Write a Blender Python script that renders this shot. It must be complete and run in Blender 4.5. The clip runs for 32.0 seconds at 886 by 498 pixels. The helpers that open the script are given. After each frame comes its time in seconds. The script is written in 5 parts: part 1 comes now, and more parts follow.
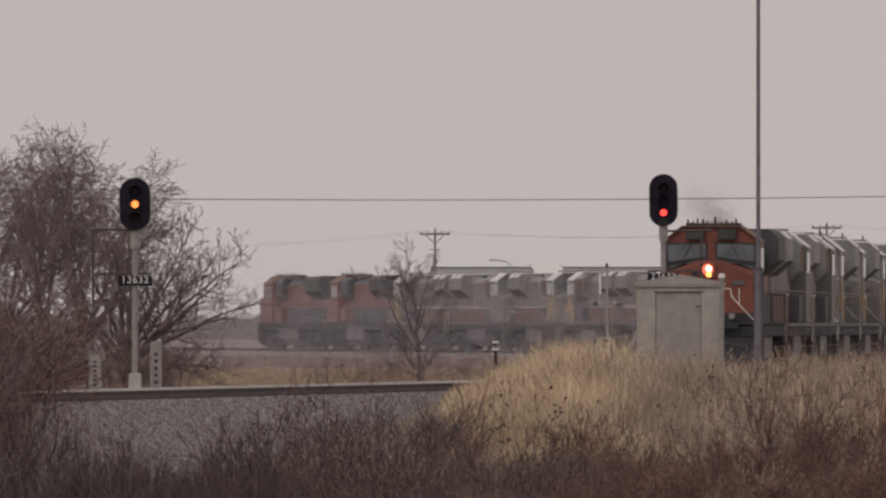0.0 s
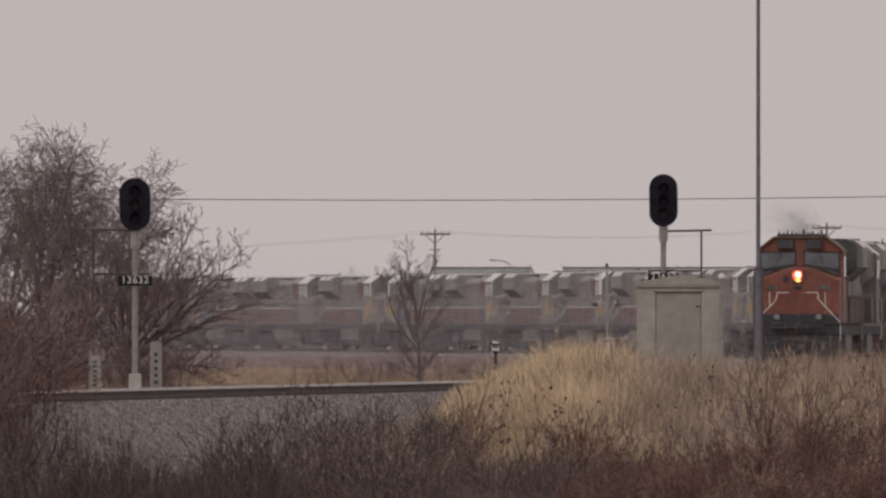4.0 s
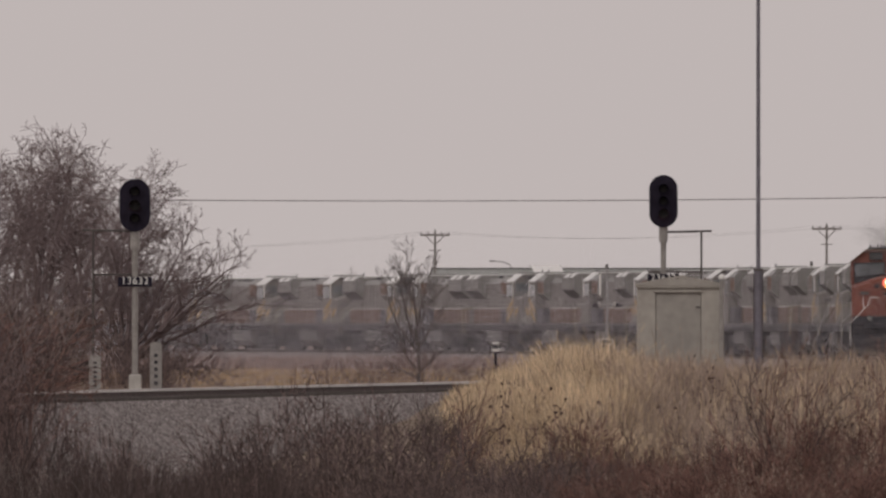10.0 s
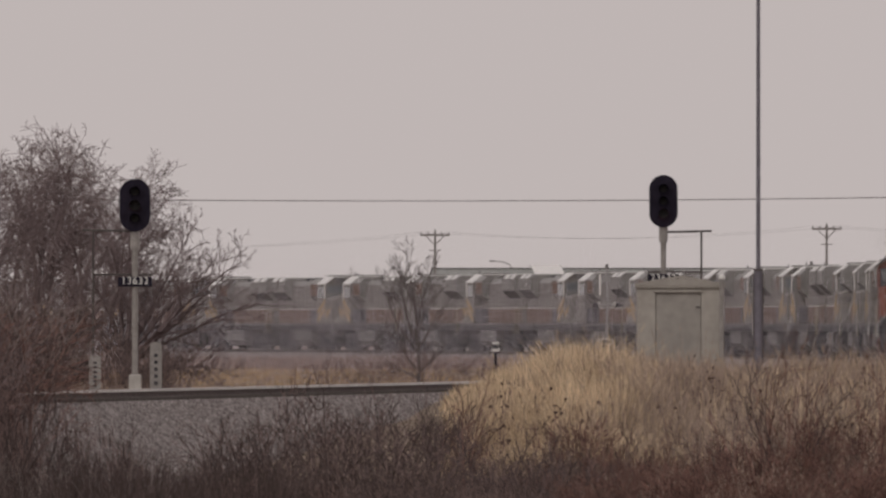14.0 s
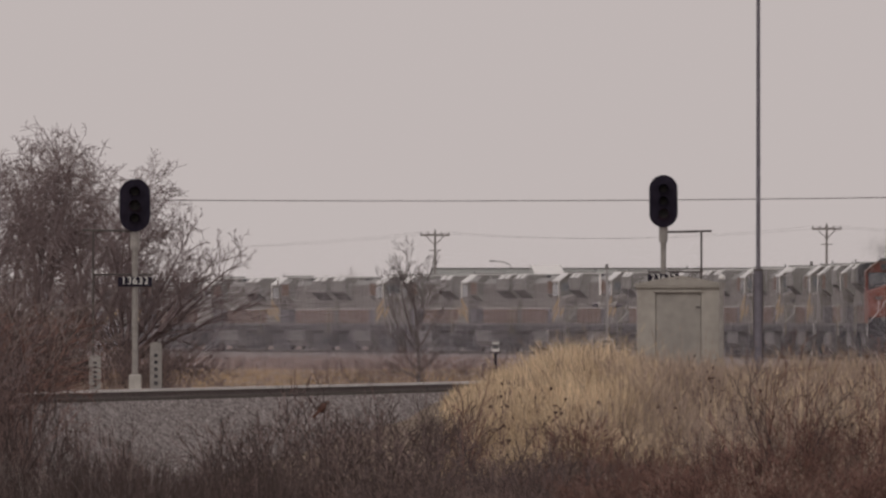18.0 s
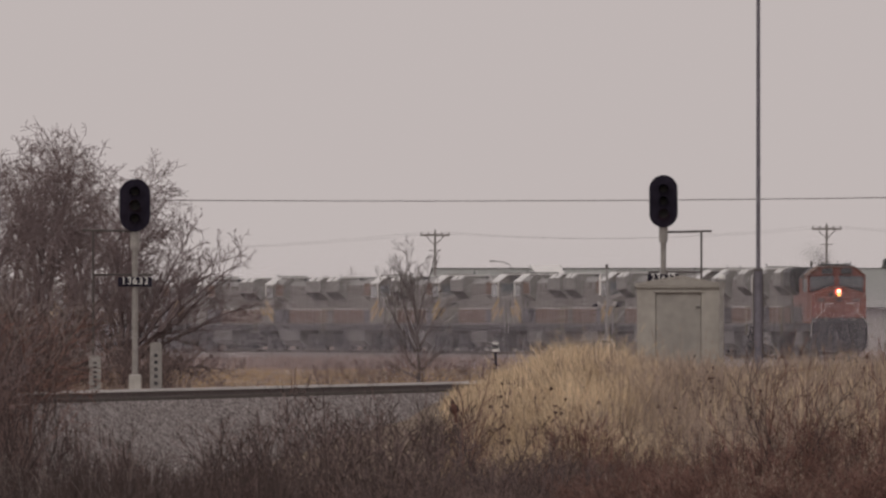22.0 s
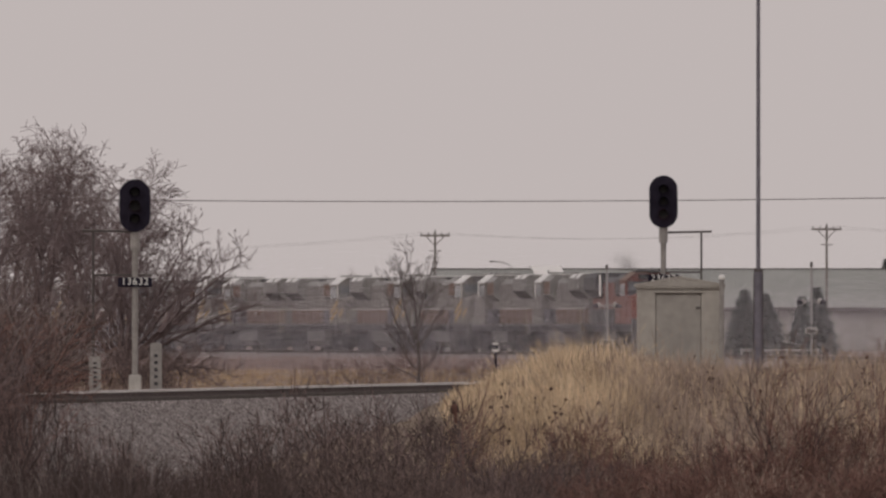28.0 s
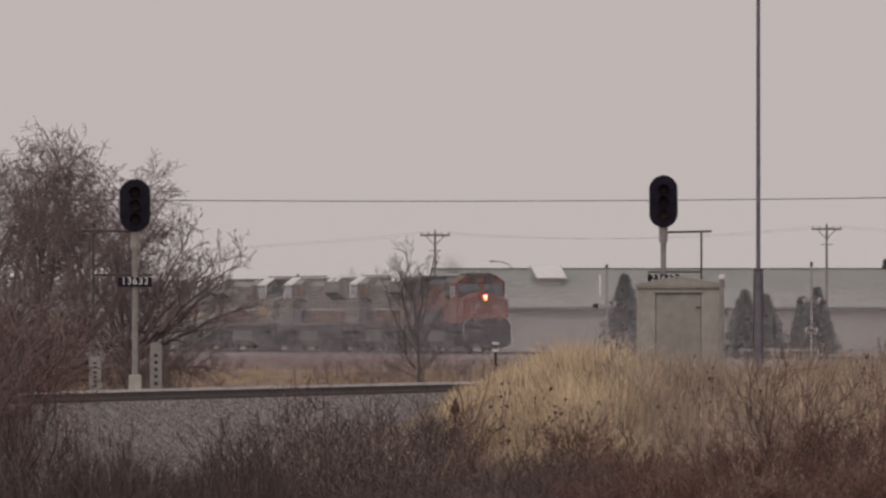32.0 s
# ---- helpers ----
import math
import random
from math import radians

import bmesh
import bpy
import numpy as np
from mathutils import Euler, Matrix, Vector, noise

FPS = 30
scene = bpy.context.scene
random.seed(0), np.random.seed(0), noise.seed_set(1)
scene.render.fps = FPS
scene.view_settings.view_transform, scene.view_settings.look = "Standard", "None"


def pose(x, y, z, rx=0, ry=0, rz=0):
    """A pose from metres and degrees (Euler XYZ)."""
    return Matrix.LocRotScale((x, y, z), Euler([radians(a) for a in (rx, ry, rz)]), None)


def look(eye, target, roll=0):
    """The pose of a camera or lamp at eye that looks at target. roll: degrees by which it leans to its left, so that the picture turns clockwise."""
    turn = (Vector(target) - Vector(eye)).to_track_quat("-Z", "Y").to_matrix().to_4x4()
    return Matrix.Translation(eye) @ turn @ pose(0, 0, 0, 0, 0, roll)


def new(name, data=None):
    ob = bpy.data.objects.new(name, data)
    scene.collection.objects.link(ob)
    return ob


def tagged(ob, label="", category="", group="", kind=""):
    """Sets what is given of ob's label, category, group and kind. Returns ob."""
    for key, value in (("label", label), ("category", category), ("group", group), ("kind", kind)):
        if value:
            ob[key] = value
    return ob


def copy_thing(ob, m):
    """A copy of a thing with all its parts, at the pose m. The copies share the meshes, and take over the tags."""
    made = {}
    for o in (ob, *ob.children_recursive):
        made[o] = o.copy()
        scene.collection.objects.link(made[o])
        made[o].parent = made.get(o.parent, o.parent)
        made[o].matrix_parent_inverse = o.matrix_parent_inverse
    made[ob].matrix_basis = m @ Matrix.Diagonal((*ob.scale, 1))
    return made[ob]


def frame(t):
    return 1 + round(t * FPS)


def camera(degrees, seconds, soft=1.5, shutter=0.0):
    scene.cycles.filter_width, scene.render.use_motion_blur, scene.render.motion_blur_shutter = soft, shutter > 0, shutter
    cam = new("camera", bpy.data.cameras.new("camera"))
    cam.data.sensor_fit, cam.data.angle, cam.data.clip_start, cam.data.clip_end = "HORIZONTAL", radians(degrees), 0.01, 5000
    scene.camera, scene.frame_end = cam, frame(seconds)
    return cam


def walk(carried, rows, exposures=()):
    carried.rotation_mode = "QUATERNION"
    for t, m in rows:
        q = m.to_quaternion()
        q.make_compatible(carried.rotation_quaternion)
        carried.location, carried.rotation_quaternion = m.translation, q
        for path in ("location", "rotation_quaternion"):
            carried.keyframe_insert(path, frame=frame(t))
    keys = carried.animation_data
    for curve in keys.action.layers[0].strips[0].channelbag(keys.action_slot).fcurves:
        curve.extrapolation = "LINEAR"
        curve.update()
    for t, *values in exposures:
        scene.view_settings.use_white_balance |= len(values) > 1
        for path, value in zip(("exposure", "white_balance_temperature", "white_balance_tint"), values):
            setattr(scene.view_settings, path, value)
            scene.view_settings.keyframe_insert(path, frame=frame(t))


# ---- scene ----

# ================= camera =================
# A tripod with a very long lens, 1.74 m above the rails; it settles by a hair on the way.
cam = camera(2.8873, 32.0, soft=2.5)


def aim(t, lift):
    return (t, pose(0, 0, 1.74, 90.2411 + lift, 0, 0))


walk(cam, [aim(0, -0.0032), aim(3, -0.0028), aim(7, -0.0020), aim(9, 0.0), aim(16, 0.0), aim(24, 0.0006),
           aim(28, 0.0016), aim(30, 0.0012), aim(32, 0.0008)], exposures=[(0, 0.0), (32, 0.0)])

# ================= light =================
world = bpy.data.worlds.new("overcast")
scene.world = world
world.use_nodes = True
wt = world.node_tree
bg = wt.nodes["Background"]
sky = wt.nodes.new("ShaderNodeTexSky")
sky.sky_type = "NISHITA"
sky.sun_disc = False
sky.sun_elevation = radians(38)
sky.sun_rotation = radians(205)
sky.dust_density = 6.0
scale_sky = wt.nodes.new("ShaderNodeMix")
scale_sky.data_type = "RGBA"
scale_sky.inputs[0].default_value = 0.93          # a closed grey cloud cover over the clear sky
scale_sky.inputs[7].default_value = (5.55, 4.95, 4.85, 1)
wt.links.new(sky.outputs[0], scale_sky.inputs[6])
wt.links.new(scale_sky.outputs[2], bg.inputs[0])
bg.inputs[1].default_value = 0.1

sun = new("sun", bpy.data.lights.new("sun", "SUN"))
sun.data.energy = 0.6
sun.data.angle = radians(25)
sun.data.color = (1.0, 0.96, 0.9)
sun.matrix_world = look((-60, -120, 110), (0, 0, 0))


# ================= materials =================
def surf(name, a, b, scale=4.0, rough=0.7, metal=0.0, bump=0.0, fine=40.0, island=0.0, spot=None):
    """A surface of two tones: broad stains, fine grain, a little relief; island: change from piece to piece."""
    m = bpy.data.materials.new(name)
    m.use_nodes = True
    nt = m.node_tree
    p = nt.nodes["Principled BSDF"]
    co = nt.nodes.new("ShaderNodeTexCoord")
    n1 = nt.nodes.new("ShaderNodeTexNoise")
    n1.inputs["Scale"].default_value = scale
    n1.inputs["Detail"].default_value = 6
    n2 = nt.nodes.new("ShaderNodeTexNoise")
    n2.inputs["Scale"].default_value = fine
    n2.inputs["Detail"].default_value = 3
    nt.links.new(co.outputs["Object"], n1.inputs["Vector"])
    nt.links.new(co.outputs["Object"], n2.inputs["Vector"])
    ramp = nt.nodes.new("ShaderNodeValToRGB")
    ramp.color_ramp.elements[0].position = 0.35
    ramp.color_ramp.elements[1].position = 0.68
    ramp.color_ramp.elements[0].color = (*a, 1)
    ramp.color_ramp.elements[1].color = (*b, 1)
    nt.links.new(n1.outputs["Fac"], ramp.inputs["Fac"])
    last = ramp.outputs["Color"]
    grain = nt.nodes.new("ShaderNodeHueSaturation")
    lo = nt.nodes.new("ShaderNodeMapRange")
    lo.inputs["To Min"].default_value = 0.72
    lo.inputs["To Max"].default_value = 1.28
    nt.links.new(n2.outputs["Fac"], lo.inputs["Value"])
    nt.links.new(lo.outputs[0], grain.inputs["Value"])
    nt.links.new(last, grain.inputs["Color"])
    last = grain.outputs["Color"]
    if island:
        geo = nt.nodes.new("ShaderNodeNewGeometry")
        mr = nt.nodes.new("ShaderNodeMapRange")
        mr.inputs["To Min"].default_value = 1 - island
        mr.inputs["To Max"].default_value = 1 + island
        hs = nt.nodes.new("ShaderNodeHueSaturation")
        nt.links.new(geo.outputs["Random Per Island"], mr.inputs["Value"])
        nt.links.new(mr.outputs[0], hs.inputs["Value"])
        nt.links.new(last, hs.inputs["Color"])
        last = hs.outputs["Color"]
    nt.links.new(last, p.inputs["Base Color"])
    p.inputs["Roughness"].default_value = rough
    p.inputs["Metallic"].default_value = metal
    if bump:
        bp = nt.nodes.new("ShaderNodeBump")
        bp.inputs["Strength"].default_value = bump
        bp.inputs["Distance"].default_value = 0.02
        nt.links.new(n2.outputs["Fac"], bp.inputs["Height"])
        nt.links.new(bp.outputs[0], p.inputs["Normal"])
    return m


def glow(name, colour, strength):
    m = bpy.data.materials.new(name)
    m.use_nodes = True
    p = m.node_tree.nodes["Principled BSDF"]
    p.inputs["Base Color"].default_value = (*colour, 1)
    p.inputs["Emission Color"].default_value = (*colour, 1)
    p.inputs["Emission Strength"].default_value = strength
    return m


ORANGE = surf("orange_paint", (0.152, 0.044, 0.03), (0.228, 0.068, 0.043), 1.2, 0.5, fine=9)
BLACKTOP = surf("dark_roof_paint", (0.035, 0.036, 0.04), (0.06, 0.06, 0.065), 1.5, 0.55, fine=8)
GREY = surf("weathered_grey_paint", (0.16, 0.148, 0.138), (0.222, 0.207, 0.194), 0.8, 0.6, fine=7)
GREY_LIGHT = surf("light_grey_paint", (0.165, 0.16, 0.153), (0.235, 0.228, 0.22), 0.9, 0.45, fine=6)
# Pale line paint; on roofs and lids its brightness paints in the sky's sheen.
PALE = surf("pale_paint_and_sky_sheen", (0.62, 0.615, 0.605), (0.8, 0.795, 0.785), 1.2, 0.4, fine=6)
RUSTBAND = surf("faded_brown_paint", (0.132, 0.074, 0.05), (0.188, 0.11, 0.075), 1.0, 0.7, fine=8)
YELLOW = surf("yellow_stripe_paint", (0.37, 0.24, 0.085), (0.48, 0.32, 0.12), 2.0, 0.55, fine=10)
CREAM = surf("faded_cream_paint", (0.27, 0.245, 0.18), (0.36, 0.33, 0.25), 2.0, 0.6, fine=10)
WHITE = surf("white_paint", (0.7, 0.69, 0.67), (0.82, 0.81, 0.79), 2.0, 0.45, fine=12)
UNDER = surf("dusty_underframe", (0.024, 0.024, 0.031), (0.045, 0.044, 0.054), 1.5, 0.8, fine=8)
PILOT = surf("black_pilot_paint", (0.026, 0.026, 0.033), (0.045, 0.044, 0.052), 1.5, 0.8, fine=8)
TANK = surf("dusty_tank_paint", (0.105, 0.101, 0.106), (0.155, 0.148, 0.151), 1.2, 0.6, fine=8)
WHEEL = surf("wheel_steel", (0.05, 0.046, 0.046), (0.085, 0.078, 0.077), 3, 0.55, 0.25, fine=9)
# Dark boards and screens; below the radiator flare it is also painted shade.
SHADOWED = surf("dark_screen_and_shade", (0.075, 0.072, 0.075), (0.12, 0.115, 0.118), 2, 0.75, fine=14)
# Opaque panes whose blue-grey base colour paints in the reflected sky.
GLASS = surf("cab_glass", (0.1, 0.11, 0.12), (0.15, 0.165, 0.18), 1, 0.08, 0.0, fine=2)
LAMP = glow("headlight_glow", (1.0, 0.6, 0.42), 2.6)
LAMP_LOW = glow("yellow_headlight_glow", (1.0, 0.5, 0.12), 1.8)
# Emission for the glare round the lit headlight, not for a lamp.
LAMP_HALO = glow("headlight_halo_glow", (1.0, 0.15, 0.09), 1.2)
LAMP_DULL = surf("lamp_lens", (0.22, 0.22, 0.22), (0.32, 0.32, 0.31), 2, 0.15, fine=6)
SIGNAL_BLACK = surf("signal_black", (0.017, 0.014, 0.024), (0.026, 0.022, 0.036), 4, 0.95, fine=20)
SIGNAL_BLACK.node_tree.nodes["Principled BSDF"].inputs["Specular IOR Level"].default_value = 0.15
SIGNAL_LENS = surf("dark_lens", (0.006, 0.006, 0.008), (0.010, 0.010, 0.012), 3, 0.6, fine=9)
AMBER = glow("amber_glow", (1.0, 0.30, 0.07), 1.7)
RED = glow("red_glow", (1.0, 0.06, 0.05), 2.2)
GALV = surf("galvanised_steel", (0.27, 0.265, 0.265), (0.38, 0.37, 0.365), 3, 0.5, 0.3, fine=16)
MASTGREY = surf("aluminium_mast", (0.24, 0.225, 0.215), (0.34, 0.322, 0.308), 4, 0.5, 0.1, fine=20)
DARKSTEEL = surf("dark_steel", (0.075, 0.065, 0.065), (0.12, 0.105, 0.10), 4, 0.55, 0.3, fine=18)
POLE = surf("pole_steel", (0.14, 0.132, 0.158), (0.2, 0.188, 0.222), 2, 0.5, 0.3, fine=12)
CONCRETE = surf("concrete", (0.38, 0.36, 0.34), (0.5, 0.48, 0.45), 3, 0.85, bump=0.3, fine=30)
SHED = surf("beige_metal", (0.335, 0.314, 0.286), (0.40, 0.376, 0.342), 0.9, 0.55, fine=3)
# The wall's tone darkened: the recess's shade is put into the door's colour.
SHED_DOOR = surf("door_paint_with_shade", (0.285, 0.268, 0.247), (0.345, 0.326, 0.301), 0.9, 0.6, fine=3)
SHED_ROOF = surf("shed_roof_metal", (0.33, 0.308, 0.278), (0.39, 0.364, 0.33), 1.5, 0.5, fine=14)
RAIL_TOP = surf("worn_rail_head", (0.62, 0.60, 0.58), (0.78, 0.76, 0.74), 2, 0.4, 0.15, fine=20)
RAIL = surf("rusty_rail", (0.07, 0.052, 0.05), (0.115, 0.087, 0.082), 3, 0.8, fine=20)
TIE = surf("creosoted_tie", (0.06, 0.05, 0.045), (0.11, 0.095, 0.085), 3, 0.9, bump=0.4, fine=25)
BALLAST = surf("ballast_bed", (0.17, 0.15, 0.145), (0.31, 0.285, 0.275), 9, 0.95, bump=0.8, fine=26)
BALLAST_DARK = surf("main_line_ballast", (0.18, 0.15, 0.142), (0.28, 0.24, 0.228), 4, 0.95, bump=0.6, fine=14)
STONE = surf("ballast_stone", (0.19, 0.166, 0.165), (0.355, 0.322, 0.318), 2, 0.9, fine=30, island=0.55)
SHRUB_BARK = surf("dark_shrub_bark", (0.107, 0.077, 0.074), (0.17, 0.124, 0.118), 2, 0.9, fine=20, island=0.8)
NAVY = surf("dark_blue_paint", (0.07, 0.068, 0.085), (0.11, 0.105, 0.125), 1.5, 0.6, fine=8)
BARK = surf("grey_bark", (0.152, 0.115, 0.118), (0.222, 0.174, 0.177), 5, 0.9, fine=30)
BARK_DARK = surf("dark_bark", (0.1, 0.083, 0.082), (0.15, 0.125, 0.123), 5, 0.9, fine=30)
BARK_PALE = surf("pale_stem_bark", (0.2, 0.165, 0.155), (0.29, 0.245, 0.23), 5, 0.9, fine=30)
BARK_FAR = surf("pale_bark", (0.15, 0.128, 0.122), (0.21, 0.182, 0.174), 5, 0.9, fine=30)
STEM = surf("dark_stem_bark", (0.056, 0.039, 0.037), (0.098, 0.069, 0.065), 3, 0.9, fine=20, island=0.5)
TWIG = surf("brown_twigs", (0.12, 0.079, 0.074), (0.19, 0.132, 0.124), 2, 0.9, fine=20, island=0.9)
TWIG_RED = surf("reddish_twigs", (0.135, 0.072, 0.06), (0.21, 0.12, 0.1), 2, 0.9, fine=20, island=0.6)
STRAW = surf("golden_straw", (0.43, 0.32, 0.21), (0.86, 0.69, 0.48), 0.5, 0.9, fine=12, island=0.25)
STRAW_BROWN = surf("brown_straw", (0.235, 0.178, 0.146), (0.48, 0.378, 0.315), 0.5, 0.9, fine=12, island=0.28)
SEED = surf("dry_seed_heads", (0.08, 0.05, 0.041), (0.14, 0.09, 0.072), 3, 0.95, fine=20)
NEEDLE = surf("conifer_needles", (0.075, 0.086, 0.084), (0.13, 0.145, 0.14), 2, 0.9, fine=15, island=0.3)
ROOFMETAL = surf("ribbed_roof_metal", (0.215, 0.227, 0.212), (0.26, 0.272, 0.254), 0.25, 0.55, fine=1.2)
WALLMETAL = surf("ribbed_wall_metal", (0.27, 0.26, 0.245), (0.32, 0.308, 0.29), 0.25, 0.6, fine=1.2)
WEED_PALE = surf("mauve_weeds", (0.2, 0.144, 0.132), (0.34, 0.255, 0.235), 1, 0.9, fine=12, island=0.4)
FIELD_STRAW = surf("tan_field_grass", (0.37, 0.255, 0.15), (0.5, 0.355, 0.215), 0.2, 0.95, fine=3, island=0.08)
# Pole wood lightened to put the distance haze into its colour.
WOOD = surf("weathered_hazy_wood", (0.2, 0.183, 0.174), (0.29, 0.268, 0.255), 3, 0.9, fine=20)


def ground_material():
    m = surf("field_ground", (0.145, 0.108, 0.08), (0.24, 0.182, 0.13), 0.12, 0.95, bump=0.5, fine=2.5)
    nt = m.node_tree
    p = nt.nodes["Principled BSDF"]
    old = p.inputs["Base Color"].links[0].from_socket
    geo = nt.nodes.new("ShaderNodeNewGeometry")
    sep = nt.nodes.new("ShaderNodeSeparateXYZ")
    nt.links.new(geo.outputs["Position"], sep.inputs[0])
    wob = nt.nodes.new("ShaderNodeTexNoise")
    wob.inputs["Scale"].default_value = 0.05
    nt.links.new(geo.outputs["Position"], wob.inputs["Vector"])
    add = nt.nodes.new("ShaderNodeMath")
    add.operation = "MULTIPLY_ADD"
    add.inputs[1].default_value = 240
    nt.links.new(wob.outputs["Fac"], add.inputs[0])
    nt.links.new(sep.outputs["Y"], add.inputs[2])
    mr = nt.nodes.new("ShaderNodeMapRange")
    mr.inputs["From Min"].default_value = 960
    mr.inputs["From Max"].default_value = 1100
    nt.links.new(add.outputs[0], mr.inputs["Value"])
    mix = nt.nodes.new("ShaderNodeMix")
    mix.data_type = "RGBA"
    nt.links.new(mr.outputs[0], mix.inputs[0])
    nt.links.new(old, mix.inputs[6])
    mix.inputs[7].default_value = (0.15, 0.105, 0.085, 1)     # bare ploughed earth beyond the grass strip
    nt.links.new(mix.outputs[2], p.inputs["Base Color"])
    return m


GROUND = ground_material()


# ================= mesh helpers =================
def mesh_of(bm, name, material):
    me = bpy.data.meshes.new(name)
    bm.to_mesh(me)
    bm.free()
    me.materials.append(material)
    return me


def part(name, bm, material, parent, label=""):
    ob = new(name, mesh_of(bm, name, material))
    ob.parent = parent
    return tagged(ob, label)


def thing(name, at, label, category, group="", kind="", rz=0.0):
    ob = new(name)
    ob.empty_display_size = 0.2
    ob.matrix_basis = pose(*at, 0, 0, rz)
    return tagged(ob, label, category, group, kind)


def box(x0, x1, y0, y1, z0, z1, bevel=0.0, bm=None):
    bm = bm or bmesh.new()
    vs = [bm.verts.new((x, y, z)) for x in (x0, x1) for y in (y0, y1) for z in (z0, z1)]
    fs = []
    for f in ((0, 1, 3, 2), (4, 6, 7, 5), (0, 4, 5, 1), (2, 3, 7, 6), (0, 2, 6, 4), (1, 5, 7, 3)):
        fs.append(bm.faces.new([vs[i] for i in f]))
    if bevel:
        es = list({e for f in fs for e in f.edges})
        bmesh.ops.bevel(bm, geom=es, offset=bevel, segments=1, affect="EDGES")
    return bm


def prism(section, y0, y1, bm=None, y0_shift=None):
    """A closed outline of (x, z) drawn along y from y0 to y1."""
    bm = bm or bmesh.new()
    a = [bm.verts.new((x, y0, z)) for x, z in section]
    b = [bm.verts.new((x, y1, z)) for x, z in (y0_shift or section)]
    n = len(section)
    for i in range(n):
        j = (i + 1) % n
        bm.faces.new((a[i], a[j], b[j], b[i]))
    bm.faces.new(a[::-1])
    bm.faces.new(b)
    bmesh.ops.recalc_face_normals(bm, faces=bm.faces[:])
    return bm


def rod(p, q, r, sides=6, r2=None, bm=None):
    bm = bm or bmesh.new()
    p, q = Vector(p), Vector(q)
    d = (q - p).normalized()
    u = d.orthogonal().normalized()
    w = d.cross(u)
    r2 = r if r2 is None else r2
    a = [bm.verts.new(p + (u * math.cos(t) + w * math.sin(t)) * r) for t in [2 * math.pi * i / sides for i in range(sides)]]
    b = [bm.verts.new(q + (u * math.cos(t) + w * math.sin(t)) * r2) for t in [2 * math.pi * i / sides for i in range(sides)]]
    for i in range(sides):
        j = (i + 1) % sides
        bm.faces.new((a[i], a[j], b[j], b[i]))
    bm.faces.new(a[::-1])
    bm.faces.new(b)
    return bm


def rods(points, r, sides=5):
    bm = bmesh.new()
    for p, q in zip(points, points[1:]):
        rod(p, q, r, sides, bm=bm)
    return bm


def raw(name, verts, faces, material):
    me = bpy.data.meshes.new(name)
    me.from_pydata(verts, [], faces)
    me.materials.append(material)
    return me


# ================= the line that the train follows =================
HEADINGS = ((-200, -34.0), (-120, -17.0), (-60, -4.0), (-20, 3.648), (65, 3.399), (150, 3.108), (235, 1.912), (320, -0.258), (405, -3.847), (490, -7.451),
            (575, -10.728), (660, -14.006), (900, -22.5), (1300, -31.0))
_u = np.arange(-200, 1300, 1.0)
_h = np.radians(np.interp(_u, [a for a, b in HEADINGS], [b for a, b in HEADINGS]))
_x = np.cumsum(np.sin(_h))
_y = np.cumsum(np.cos(_h))
_x += 8.275 - _x[200]
_y += 545.67 - _y[200]


def line(u):
    """Place and heading (degrees, towards +x) at u metres along the curved track."""
    return (float(np.interp(u, _u, _x)), float(np.interp(u, _u, _y)), math.degrees(float(np.interp(u, _u, _h))))


def near_line(y):
    """x of the old siding in front."""
    return -8.0 + (y - 457.0) * 0.1425


# ================= ground =================
def smooth(v, a, b):
    t = min(1.0, max(0.0, (v - a) / (b - a)))
    return t * t * (3 - 2 * t)


def height(x, y):
    zr = -2.9 + 2.75 * smooth(y, 398, 436)
    zl = -2.9 + 2.4 * smooth(y, 402, 520)
    r = smooth(x, -1.2, 1.4)
    z = zl * (1 - r) + zr * r
    if y < 620:
        d = x - near_line(y)
        bank = smooth(-d, 1.0, 2.2) * smooth(y, 380, 430)
        z = z * (1 - bank) + -0.38 * bank
    if y > 480:
        far = smooth(y, 480, 560)
        z = z * (1 - far) + -0.62 * far
    return z + 0.07 * noise.noise((x * 0.5, y * 0.12, 0)) * (1 if abs(x) < 60 and 300 < y < 1300 else 0.2)


def surface(x, y):
    """The ground or, higher, the siding's ballast bank."""
    z = height(x, y)
    if 400 < y < 560:
        o = (x - near_line(y)) * 0.99
        if -1.75 <= o <= 1.75:
            z = max(z, -0.3)
        elif 1.75 < o < 5.4:
            z = max(z, -0.3 - (o - 1.75) / 3.65 * 2.83)
    return z


def build_ground():
    xs = sorted({-4500, -2000, -900, -400, -200, -120, -80, -60, 60, 80, 120, 200, 400, 900, 2000, 4500}
                | {round(-50 + 1.0 * i, 2) for i in range(101)})
    ys = sorted({-600, -200, 0, 150, 250, 320, 360, 700, 760, 840, 920, 1000, 1100, 1200, 1350, 1500, 1800, 2300, 3000, 4000, 4950}
                | {380 + 3 * i for i in range(90)})
    verts = [(x, y, height(x, y)) for y in ys for x in xs]
    n = len(xs)
    faces = [(j * n + i, j * n + i + 1, (j + 1) * n + i + 1, (j + 1) * n + i) for j in range(len(ys) - 1) for i in range(n - 1)]
    ob = new("ground", raw("ground", verts, faces, GROUND))
    for p in ob.data.polygons:
        p.use_smooth = True
    tagged(ob, "dry winter field of tan grass and bare brown earth", "ground", kind="structure")


build_ground()


